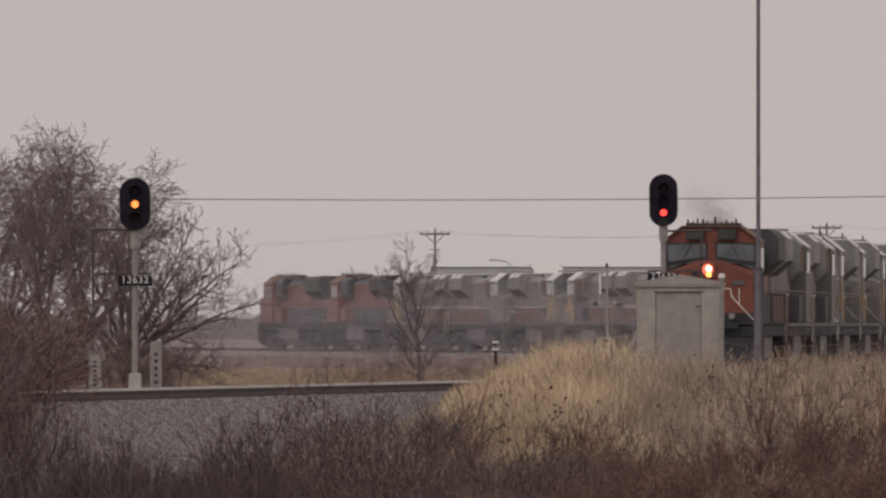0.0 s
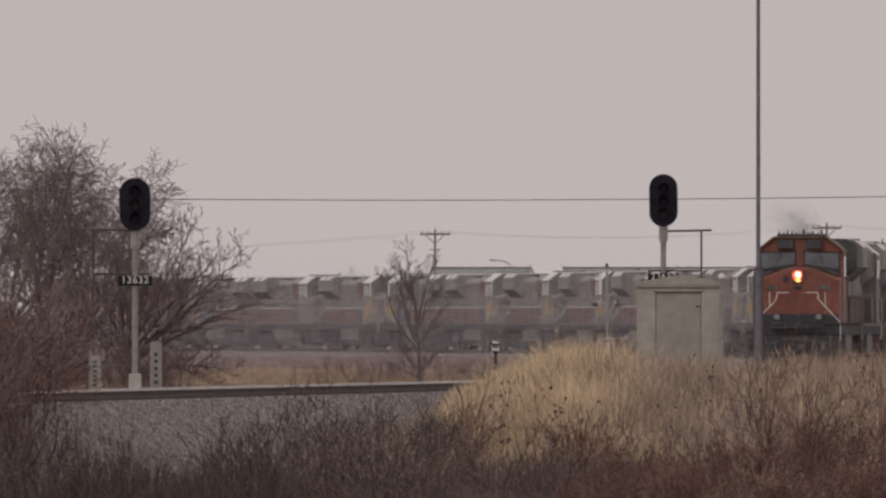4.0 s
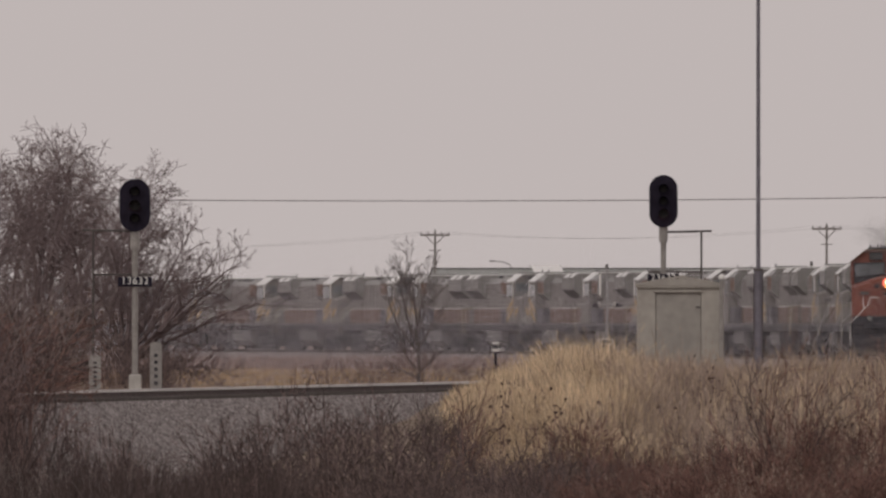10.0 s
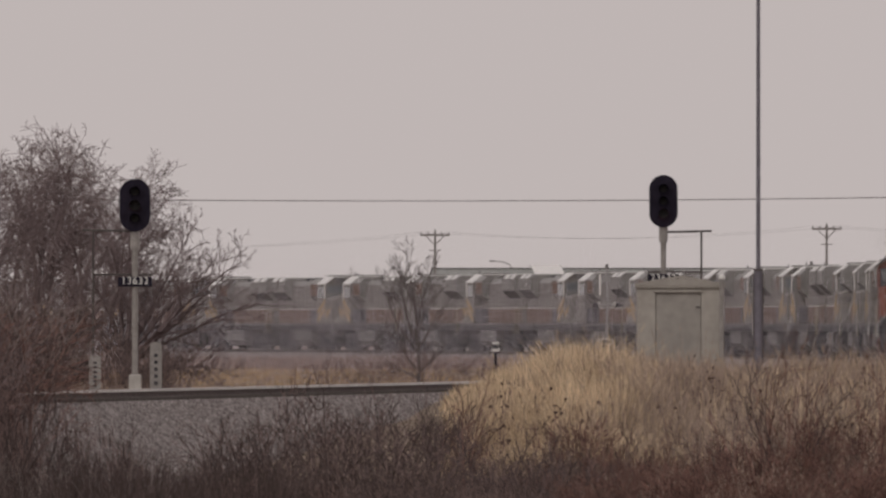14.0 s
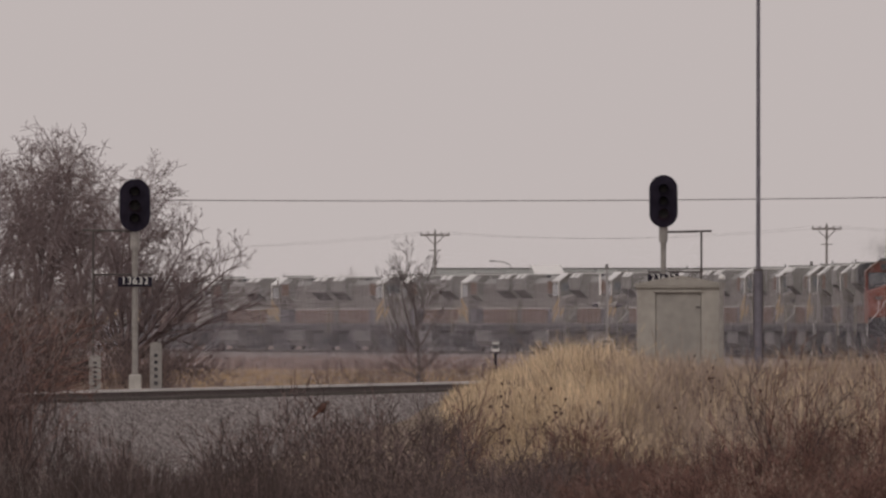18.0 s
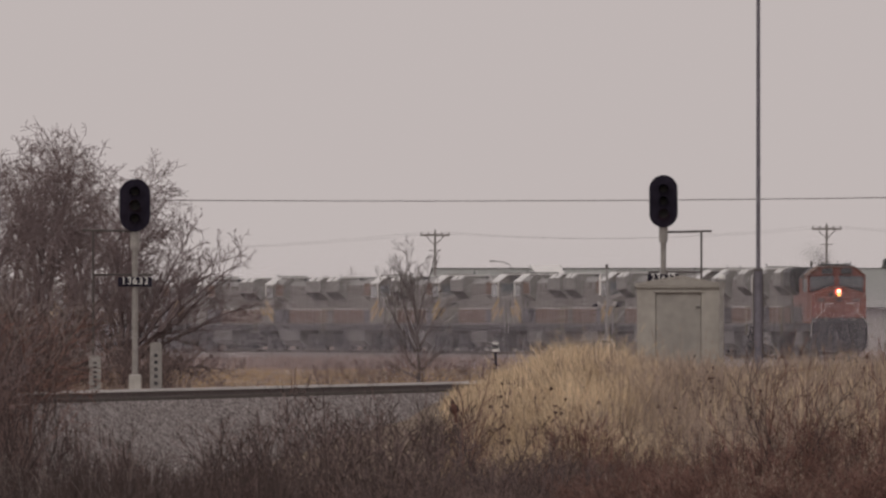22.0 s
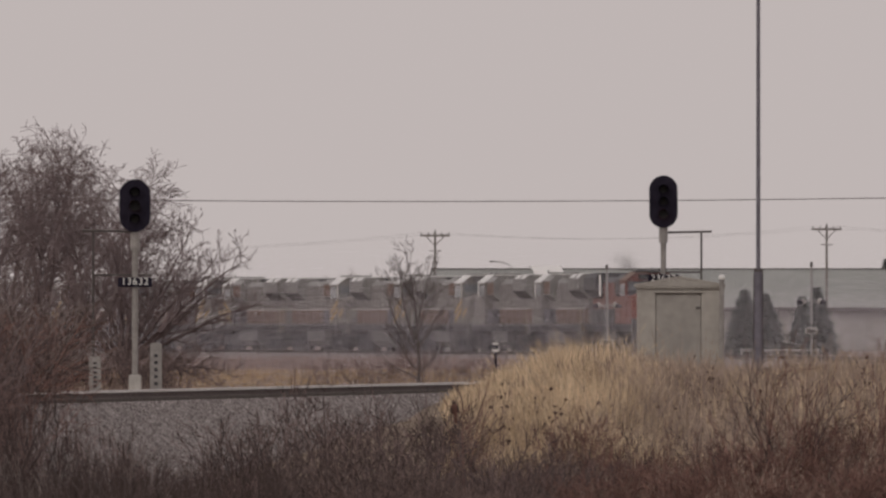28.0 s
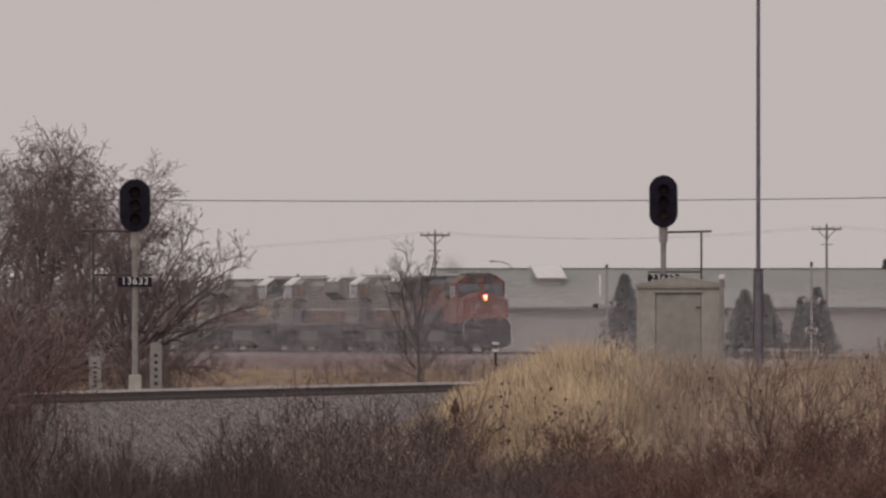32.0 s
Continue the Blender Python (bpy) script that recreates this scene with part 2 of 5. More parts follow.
# ================= railway tracks =================
def sweep(stations, section):
    """An open or closed outline of (offset, z) carried along stations of (x, y, heading)."""
    verts, faces = [], []
    n = len(section)
    for x, y, h in stations:
        c, s = math.cos(radians(h)), math.sin(radians(h))
        for o, z in section:
            verts.append((x + o * c, y - o * s, z))
    for j in range(len(stations) - 1):
        for i in range(n):
            k = (i + 1) % n
            faces.append((j * n + i, j * n + k, (j + 1) * n + k, (j + 1) * n + i))
    faces.append(tuple(range(n)))
    faces.append(tuple(range((len(stations) - 1) * n, len(stations) * n))[::-1])
    return verts, faces


def rail_section(c):
    return [(c - 0.075, -0.18), (c + 0.075, -0.18), (c + 0.072, -0.155), (c + 0.012, -0.14), (c + 0.012, -0.05),
            (c + 0.037, -0.035), (c + 0.037, -0.006), (c - 0.037, -0.006), (c - 0.037, -0.035), (c - 0.012, -0.05), (c - 0.012, -0.14), (c - 0.072, -0.155)]


def head_section(c):
    return [(c - 0.0395, -0.03), (c + 0.0395, -0.03), (c + 0.0395, -0.01), (c + 0.03, 0.0), (c - 0.03, 0.0), (c - 0.0395, -0.01)]


def build_track(name, stations, label, toe, head_mat, tie_range):
    tr = tagged(new(name), label, "railway track", kind="structure")
    bz = -0.22 if head_mat is WHEEL else -0.3
    bed = new("ballast", raw("ballast", *sweep(stations, [(-toe[0], toe[1]), (-1.75, bz), (1.75, bz), (toe[2], toe[3]), (0, min(toe[1], toe[3]) - 0.3)]), BALLAST_DARK if head_mat is WHEEL else BALLAST))
    bed.parent = tr
    for c in (-0.755, 0.755):
        r = new("rail", raw("rail", *sweep(stations, rail_section(c)), RAIL))
        r.parent = tr
        tp = new("rail_head", raw("rail_head", *sweep(stations, head_section(c)), head_mat))
        tp.parent = r
        tagged(tp, "worn bright running surface")
    tie = mesh_of(box(-1.3, 1.3, -0.11, 0.11, -0.36, -0.182, 0.012), "tie", TIE)
    for x, y, h in tie_range:
        o = new("tie", tie)
        o.parent = tr
        o.matrix_basis = pose(x, y, 0, 0, 0, -h)
    return tr


main_stations = [line(u) for u in range(-190, 1101, 10)]
build_track("main_track", main_stations, "curved main line on grey ballast with dark ties", (3.1, -0.85, 3.1, -0.85), WHEEL,
            [line(u) for u in np.arange(330, 500, 0.9)])
sid = [(near_line(y), float(y), math.degrees(math.atan(0.1425))) for y in range(400, 561, 5)]
build_track("siding_track", sid, "rusty siding rails on a grey ballast bank", (2.6, -0.55, 5.4, -3.13), RAIL_TOP,
            [(near_line(y), float(y), 8.11) for y in np.arange(432, 520, 0.55)])


def build_stones():
    rng = np.random.default_rng(5)
    verts, faces = [], []
    c, s = math.cos(radians(8.11)), math.sin(radians(8.11))
    for _ in range(62000):
        y = rng.uniform(418, 516)
        o = rng.uniform(1.32, 4.6)
        z = -0.28 if o < 1.75 else -0.3 - (o - 1.75) / 3.65 * 2.83
        x = near_line(y) + o / c
        r = rng.uniform(0.018, 0.044)
        n = len(verts)
        q = rng.uniform(-0.4, 0.4, (6, 3)) * r
        for k, d in enumerate(((1, 0, 0), (-1, 0, 0), (0, 1, 0), (0, -1, 0), (0, 0, 0.8), (0, 0, -0.8))):
            verts.append((x + d[0] * r + q[k][0], y + d[1] * r + q[k][1], z + d[2] * r + q[k][2]))
        for f in ((0, 2, 4), (2, 1, 4), (1, 3, 4), (3, 0, 4), (2, 0, 5), (1, 2, 5), (3, 1, 5), (0, 3, 5)):
            faces.append(tuple(n + i for i in f))
    tagged(new("ballast_stones", raw("ballast_stones", verts, faces, STONE)), "loose grey crushed stones on the siding's bank", "gravel", kind="stuff")


build_stones()


# ================= locomotives =================
def locomotive(scheme):
    """A six-axle diesel locomotive with a wide cab, 22.2 m over its couplers, nose towards +y, rails at z = 0."""
    orange = scheme == "orange"
    body = ORANGE if orange else GREY
    top = BLACKTOP if orange else GREY_LIGHT
    label = {"orange": "orange diesel locomotive with a dark roof and lit headlight",
             "striped": "grey diesel locomotive with yellow stripes on its nose",
             "plain": "plain weathered grey diesel locomotive with brown lower panels"}[scheme]
    lo = thing("locomotive", (0, 0, 0), label, "locomotive", "locomotives of the train")
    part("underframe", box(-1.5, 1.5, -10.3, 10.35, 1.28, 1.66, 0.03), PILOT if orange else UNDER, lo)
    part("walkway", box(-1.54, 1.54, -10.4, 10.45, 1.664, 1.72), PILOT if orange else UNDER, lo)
    tank = prism([(-1.42, 1.27), (-1.42, 0.62), (-1.05, 0.26), (1.05, 0.26), (1.42, 0.62), (1.42, 1.27)], -2.9, 3.1)
    part("fuel_tank", tank, TANK, lo, "dusty grey fuel tank")
    wheel = mesh_of(rod((-0.07, 0, 0), (0.07, 0, 0), 0.52, 14), "wheel", WHEEL)
    side = bmesh.new()
    prism([(-0.1, 0.62), (0.1, 0.62), (0.1, 1.06), (-0.1, 1.06)], -2.55, 2.55, side)
    for yy in (-2.0, 0.0, 2.0):
        box(-0.12, 0.14, yy - 0.28, yy + 0.28, 0.36, 0.78, 0.03, side)
    # Added dark plate standing in for the shade between the wheels.
    prism([(-0.06, 0.04), (0.06, 0.04), (0.06, 0.6), (-0.06, 0.6)], -2.75, 2.75, side)
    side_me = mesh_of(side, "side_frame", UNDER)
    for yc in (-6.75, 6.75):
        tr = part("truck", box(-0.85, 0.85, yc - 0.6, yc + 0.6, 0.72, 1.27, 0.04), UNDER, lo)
        for sx in (-1, 1):
            o = new("side_frame", side_me)
            o.parent = tr
            o.matrix_basis = pose(1.02 * sx, yc, 0, 0, 0, 0 if sx > 0 else 180)
            for yy in (-2.0, 0.0, 2.0):
                w = new("wheel", wheel)
                w.parent = tr
                w.matrix_basis = pose(0.76 * sx, yc + yy, 0.52)
    # ends: pilots, couplers, steps
    for sy in (-1, 1):
        pl = bmesh.new()
        prism([(-1.45, 1.27), (-1.45, 0.5), (-1.1, 0.22), (1.1, 0.22), (1.45, 0.5), (1.45, 1.27)], 10.36 * sy, 10.5 * sy, pl)
        part("pilot", pl, PILOT, lo)
        part("coupler", box(-0.14, 0.14, min(10.5 * sy, 11.0 * sy), max(10.5 * sy, 11.0 * sy), 0.72, 1.02, 0.03), UNDER, lo)
        part("anticlimber", box(-0.95, 0.95, min(10.47 * sy, 10.62 * sy), max(10.47 * sy, 10.62 * sy), 1.52, 1.72, 0.02), PILOT if orange else GREY_LIGHT, lo)
        for sx in (-1, 1):
            for zz in (0.55, 0.92):
                part("step", box(min(1.18 * sx, 1.5 * sx), max(1.18 * sx, 1.5 * sx), min(9.75 * sy, 10.25 * sy), max(9.75 * sy, 10.25 * sy), zz, zz + 0.04), GREY_LIGHT, lo)
    # nose
    nose_sec = [(-1.47, 1.72), (1.47, 1.72), (1.47, 3.3), (0.3, 3.68), (-0.3, 3.68), (-1.47, 3.3)]
    nose_front = [(-1.43, 1.72), (1.43, 1.72), (1.43, 3.2), (0.28, 3.58), (-0.28, 3.58), (-1.43, 3.2)]
    nose = part("nose", prism(nose_sec, 8.05, 9.7, y0_shift=nose_front), body, lo)
    part("nose_door", box(-0.35, 0.35, 9.71, 9.735, 2.06, 2.95, 0.01), body, nose)
    for sx in (-1, 1):
        part("grab_panel", box(min(0.74 * sx, 1.12 * sx), max(0.74 * sx, 1.12 * sx), 9.71, 9.74, 2.88, 3.02, 0.01), SHADOWED, nose)
    if scheme == "striped":
        for sx in (-1, 1):
            for k in range(5):
                for y0, y1, xs in ((8.12, 9.55, 1.475), (5.5, 8.0, 1.502)):
                    z0, z1 = 0.75 + 0.5 * k + (y0 - 5.5) * 0.3, 0.75 + 0.5 * k + (y1 - 5.5) * 0.3
                    if z0 < 1.74 or z1 + 0.3 > (3.12 if y0 > 8 else 3.3):
                        continue
                    st = bmesh.new()
                    q = [st.verts.new(v) for v in ((xs * sx, y0, z0), (xs * sx, y1, z1), (xs * sx, y1, z1 + 0.3), (xs * sx, y0, z0 + 0.3))]
                    q2 = [st.verts.new((v.co.x + 0.012 * sx, v.co.y, v.co.z)) for v in q]
                    st.faces.new(q2)
                    for i in range(4):
                        st.faces.new((q[i], q[(i + 1) % 4], q2[(i + 1) % 4], q2[i]))
                    bmesh.ops.recalc_face_normals(st, faces=st.faces[:])
                    part("stripe", st, YELLOW, nose, "yellow diagonal stripe")
    if orange:
        part("nose_skirt", box(-1.43, 1.43, 9.705, 9.73, 1.725, 2.02, 0.005), PILOT, nose, "black lower edge of the nose")
    # headlight in the nose, two lenses one above the other
    hl = part("headlight", box(-0.24, 0.24, 9.4, 9.76, 3.08, 3.6, 0.04), body if orange else GREY_LIGHT, lo)
    # Disc behind the lenses; lit red, it paints the headlight's halo.
    part("lamp_disc", rod((0.03, 9.762, 3.37), (0.03, 9.772, 3.37), 0.17, 16), LAMP_HALO if orange else LAMP_DULL, hl, "glowing disc for the headlight's red halo" if orange else "")
    for zz, r, glare in ((3.4, 0.1, LAMP), (3.21, 0.085, LAMP_LOW)):
        part("lens", rod((0, 9.775, zz), (0, 9.8, zz), r, 14), glare if orange else LAMP_DULL, hl, "glowing headlight lens" if orange else "")
    if orange:
        part("bell_cover", rod((0.43, 9.6, 3.24), (0.43, 9.765, 3.24), 0.11, 12), PILOT, nose, "round dark cover on the nose")
        part("nose_vent", box(-0.16, 0.16, 9.737, 9.75, 2.86, 3.0, 0.006), PILOT, nose, "small dark vent under the headlight")
        part("marker_lamp", rod((0, 9.735, 2.0), (0, 9.76, 2.0), 0.035, 8), LAMP_DULL, nose)
        part("uncoupling_lever", rods([(-1.15, 10.53, 0.98), (-0.3, 10.56, 1.14), (0.3, 10.56, 1.14), (1.15, 10.53, 0.98)], 0.012), TANK, lo, "pale bent uncoupling lever")
        for sx in (-1, 1):
            part("air_hose", rods([(0.35 * sx, 10.53, 1.0), (0.42 * sx, 10.62, 0.7), (0.36 * sx, 10.66, 0.42)], 0.03), PILOT, lo)
    for sx in (-0.73, 0.73):
        d = part("ditch_light", rod((sx, 9.95, 1.93), (sx, 10.2, 1.93), 0.13, 10), UNDER, lo)
        part("lens", rod((sx, 10.203, 1.93), (sx, 10.215, 1.93), 0.1, 10), LAMP_DULL, d)
    # cab
    cab_sec = [(-1.5, 1.72), (1.5, 1.72), (1.5, 4.22), (0.9, 4.68), (-0.9, 4.68), (-1.5, 4.22)]
    cab = part("cab", prism(cab_sec, 5.3, 8.05), body, lo)
    roof_sec = [(-1.53, 4.2), (-1.5, 4.235), (-0.9, 4.695), (0.9, 4.695), (1.5, 4.235), (1.53, 4.2), (1.53, 4.26), (0.91, 4.74), (-0.91, 4.74), (-1.53, 4.26)]
    part("cab_roof", prism(roof_sec, 5.25, 8.2), RUSTBAND if orange else PALE, cab, "sooty brown cab roof" if orange else "cab roof, sky sheen put into its pale colour")
    for sx in (-1, 1):
        ws = bmesh.new()
        outline = [(0.18, 3.76), (1.33, 3.62), (1.36, 4.14), (0.18, 4.18)]
        prism([(x * sx, z) for x, z in outline], 8.068, 8.088, ws)
        fr = bmesh.new()
        big = [(0.12, 3.68), (1.4, 3.34), (1.42, 4.19), (0.12, 4.24)]
        prism([(x * sx, z) for x, z in big], 8.052, 8.066, fr)
        part("windshield_frame", fr, GREY_LIGHT if not orange else PILOT, cab)
        low = bmesh.new()
        prism([(x * sx, z) for x, z in ((0.5, 3.66), (1.3, 3.4), (1.32, 3.47), (0.5, 3.6))], 8.07, 8.09, low)
        part("lower_pane", low, GLASS, cab)
        part("wiper", rods([(0.62 * sx, 8.1, 4.16), (0.86 * sx, 8.1, 3.72)], 0.012), UNDER, cab)
        part("windshield", ws, GLASS, cab, "windscreen, sky reflection put into its greenish colour")
        for y0, y1 in ((5.6, 6.4), (6.55, 7.45)):
            part("side_window", box(min(1.5 * sx, 1.52 * sx), max(1.5 * sx, 1.52 * sx), y0, y1, 3.35, 4.05, 0.005), GLASS, cab)
        part("window_post", box(min(1.5 * sx, 1.535 * sx), max(1.5 * sx, 1.535 * sx), 7.75, 7.98, 3.35, 4.18, 0.008), WHITE if not orange else body, cab)
        part("number_board", box(min(0.22 * sx, 0.78 * sx), max(0.22 * sx, 0.78 * sx), 8.06, 8.24, 4.3, 4.62, 0.02), BLACKTOP if orange else SHADOWED, cab)
    for x0, y0, h in ((-0.75, 7.6, 0.15), (-0.62, 7.2, 0.1), (-0.45, 7.7, 0.12), (-0.3, 7.4, 0.08), (-0.1, 7.5, 0.18), (0.15, 7.7, 0.1), (0.3, 7.3, 0.14), (0.45, 7.55, 0.15), (0.6, 7.2, 0.1), (0.74, 7.7, 0.13))[:10 if orange else 1]:
        part("antenna", rod((x0, y0, 4.742), (x0, y0, 4.742 + 1.5 * h), 0.03, 6), UNDER, cab)
    part("air_conditioner", box(-0.85, 0.85, 5.6, 7.0, 4.742, 4.83, 0.02), BLACKTOP if orange else GREY_LIGHT, cab)
    # long hood
    hood_sec = [(-0.98, 1.72), (0.98, 1.72), (0.98, 4.12), (0.7, 4.42), (-0.7, 4.42), (-0.98, 4.12)]
    hood = part("hood", prism(hood_sec, -10.1, 5.29), body, lo)
    part("hood_roof", prism([(-0.99, 4.125), (-0.7, 4.43), (0.7, 4.43), (0.99, 4.125), (0.99, 4.16), (0.7, 4.47), (-0.7, 4.47), (-0.99, 4.16)], -6.6, 2.5), top, hood)
    for sx in (-1, 1):
        for k in range(7):
            y0 = -6.4 + k * 1.28
            part("hood_door", box(min(0.98 * sx, 1.0 * sx), max(0.98 * sx, 1.0 * sx), y0 + 0.05, y0 + 1.22, 2.66, 4.05, 0.005), body, hood)
        for y0, y1 in ((-10.0, -6.6), (-6.5, -2.1), (-2.0, 2.5)):
            part("lower_panel", box(min(0.98 * sx, 1.03 * sx), max(0.98 * sx, 1.03 * sx), y0, y1, 1.74, 2.6, 0.01),
                 RUSTBAND if not orange else BLACKTOP, hood, "" if orange else "faded brown lower panel")
        if not orange:
            part("pale_stripe", box(min(1.0 * sx, 1.04 * sx), max(1.0 * sx, 1.04 * sx), -10.0, 2.5, 2.605, 2.655), PALE, hood, "thin pale line above the brown panels")
            part("sill_stripe", box(min(1.541 * sx, 1.552 * sx), max(1.541 * sx, 1.552 * sx), -10.3, 10.3, 1.6, 1.7), TANK, lo, "pale dusty sill line")
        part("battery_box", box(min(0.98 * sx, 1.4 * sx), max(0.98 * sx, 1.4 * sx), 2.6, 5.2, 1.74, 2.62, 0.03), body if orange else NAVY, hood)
    # equipment box with brake grids behind the cab, and the flared radiator at the rear
    eq = part("brake_grid_box", prism([(-1.0, 3.1), (-1.4, 3.45), (-1.4, 4.3), (-1.1, 4.6), (1.1, 4.6), (1.4, 4.3), (1.4, 3.45), (1.0, 3.1)], 2.55, 5.2), top, lo)
    for sx in (-1, 1):
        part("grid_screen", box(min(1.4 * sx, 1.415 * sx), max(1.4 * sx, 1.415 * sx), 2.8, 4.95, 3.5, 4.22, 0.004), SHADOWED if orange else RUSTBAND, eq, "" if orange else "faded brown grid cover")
    rad = part("radiator", prism([(-0.985, 3.25), (-1.52, 3.72), (-1.52, 4.42), (-1.25, 4.66), (1.25, 4.66), (1.52, 4.42), (1.52, 3.72), (0.985, 3.25)], -10.15, -5.4), top, lo)
    # Dark sloping screens that paint in the shade under the radiator's overhang.
    for sx in (-1, 1):
        flare = bmesh.new()
        prism([(0.995 * sx, 3.24), (1.52 * sx, 3.70), (1.535 * sx, 3.712), (1.01 * sx, 3.225)], -10.0, -5.5, flare)
        part("shaded_intake", flare, SHADOWED, rad, "dark sloping intake screen with the overhang's shade painted in")
    # Panels over the slanted edges; the pale ones paint the sky's sheen there.
    for sx in (-1, 1):
        for y0, y1 in ((-9.7, -8.4), (-7.6, -6.3)):
            ch = bmesh.new()
            prism([(1.525 * sx, 4.425), (1.25 * sx, 4.67), (1.26 * sx, 4.69), (1.545 * sx, 4.437)], y0, y1, ch)
            part("edge_panel", ch, PALE if not orange else BLACKTOP, rad, "pale panel painting sky sheen on the roof's edge" if not orange else "")
    part("radiator_lid", box(-1.1, 1.1, -9.9, -7.2, 4.664, 4.72, 0.01), PALE if not orange else BLACKTOP, rad)
    part("exhaust_outlet", box(-0.45, 0.45, -1.4, 0.2, 4.472, 4.66, 0.03), UNDER, lo)
    part("fan_box", box(-0.75, 0.75, 0.5, 2.3, 4.472, 4.6, 0.03), top, lo)
    part("horn", rod((0.5, -3.2, 4.55), (0.5, -2.6, 4.55), 0.07, 6, 0.11), UNDER, lo)
    # handrails
    rail_mat = TANK if orange else GREY
    post = mesh_of(box(-0.014, 0.014, -0.014, 0.014, 1.72, 2.74), "handrail_post", rail_mat)
    for sx in (-1, 1):
        h = part("handrail", rods([(1.48 * sx, -10.2, 2.74), (1.48 * sx, 5.1, 2.74)], 0.018), rail_mat, lo)
        for k in range(7):
            o = new("handrail_post", post)
            o.parent = h
            o.matrix_basis = pose(1.48 * sx, -10.1 + k * 2.5, 0)
        part("front_handrail", rods([(1.5 * sx, 10.4, 1.1), (1.5 * sx, 10.4, 1.72), (0.74 * sx, 10.4, 2.52), (0.7 * sx, 10.4, 2.77), (0.3 * sx, 10.4, 2.77)], 0.016), WHITE, lo, "white front handrail")
        part("front_post", rods([(0.97 * sx, 10.4, 2.26), (0.97 * sx, 10.4, 2.78)], 0.014), WHITE, lo)
        part("rear_handrail", rods([(1.5 * sx, -10.4, 1.1), (1.5 * sx, -10.4, 2.6), (0.4 * sx, -10.4, 2.7)], 0.03), rail_mat if orange else CREAM, lo, "" if orange else "faded cream end handrail")
    return lo


def train():
    """28 locomotives; U: nose to the rear of the train, A: nose ahead."""
    faces = "UAAUUUAUUUAAUAAAUAUUUUAUUAAA"
    plain = {1, 2, 11, 14, 24}
    first = {}
    out = []
    for n, way in enumerate(faces):
        scheme = "orange" if n in (0, 26, 27) else "plain" if n in plain else "striped"
        if scheme not in first:
            first[scheme] = locomotive(scheme)
            ob = first[scheme]
        else:
            ob = copy_thing(first[scheme], pose(0, 0, 0))
        out.append((ob, 22.03 * n + 9.2, 180 if way == "U" else 0))
    return out


TRAIN = train()


# ================= signals =================
def signal(name, at, lamp_mat, lamp_z, plate_text, side, label):
    """A colour-light signal: an oval black head on a mast, a number plate, a small railed platform towards side."""
    sg = thing(name, at, label, "railway signal", "railway signals")
    hz = 4.902 - at[2] if side < 0 else 5.313 - at[2]
    part("mast", rod((0, 0, 0.1), (0, 0, hz - 0.6), 0.085, 12), MASTGREY, sg)
    part("mast_base", box(-0.17, 0.17, -0.17, 0.17, -0.4, 0.42, 0.03), CONCRETE, sg, "pale cast mast base")
    part("mast_collar", rod((0, 0, hz - 1.2), (0, 0, hz - 0.72), 0.13, 10), MASTGREY, sg)
    head = bmesh.new()
    tall = 0.29 if side < 0 else 0.35
    ring = []
    for k in range(32):
        a = 2 * math.pi * k / 32
        ring.append((0.42 * math.cos(a), (tall if math.sin(a) > 0 else -tall) + 0.42 * math.sin(a)))
    prism([(x, hz + z) for x, z in ring], -0.16, -0.1, head)
    hd = part("head_board", head, SIGNAL_BLACK, sg, "oval black backing board")
    part("lamp_case", box(-0.2, 0.2, -0.099, 0.16, hz - 0.55, hz + 0.55, 0.03), SIGNAL_BLACK, sg)
    for dz in (0.36, 0.0, -0.36):
        lit = abs(dz - lamp_z) < 0.05
        ln = part("lens", rod((0, -0.2, hz + dz), (0, -0.165, hz + dz), 0.1, 16), lamp_mat if lit else SIGNAL_LENS, hd, "lamp that shines at first" if lit else "")
        hood = bmesh.new()
        n = 12
        vs = []
        for k in range(n + 1):
            a = math.pi * (-0.1 + 1.2 * k / n)
            for yy, rr in ((-0.165, 0.145), (-0.5, 0.15)):
                vs.append(hood.verts.new((rr * math.cos(a), yy, hz + dz + rr * math.sin(a))))
            for yy, rr in ((-0.5, 0.163), (-0.165, 0.158)):
                vs.append(hood.verts.new((rr * math.cos(a), yy, hz + dz + rr * math.sin(a))))
        for k in range(n):
            for i in range(4):
                j = (i + 1) % 4
                hood.faces.new((vs[4 * k + i], vs[4 * k + j], vs[4 * k + 4 + j], vs[4 * k + 4 + i]))
        bmesh.ops.recalc_face_normals(hood, faces=hood.faces[:])
        part("visor", hood, SIGNAL_BLACK, hd)
    # an added blind, no seen part, that blocks the lamp's light when it goes out
    sh = part("shutter", rod((0, -0.26, 0), (0, -0.235, 0), 0.14, 16), SIGNAL_LENS, sg)
    # plate
    pz = 2.846 - at[2] if side < 0 else 3.05 - at[2]
    pl = part("plate", box(-0.46, 0.46, -0.15, -0.12, pz - 0.13, pz + 0.13, 0.01), SIGNAL_BLACK, sg, "black plate with white figures")
    cu = bpy.data.curves.new("figures", "FONT")
    cu.body = plate_text
    cu.align_x, cu.align_y = "CENTER", "CENTER"
    cu.size = 0.27
    cu.extrude = 0.004
    cu.space_character = 1.12
    cu.materials.append(WHITE)
    tx = new("figures", cu)
    tx.parent = pl
    tx.matrix_basis = pose(0, -0.158, pz + 0.018, 90, 0, 0)
    # platform and its rail
    fz = pz + 0.22
    part("platform", box(min(-0.45, 1.1 * side), max(0.45, 1.1 * side), 0.1, 0.7, fz - 0.05, fz, 0.01), DARKSTEEL, sg)
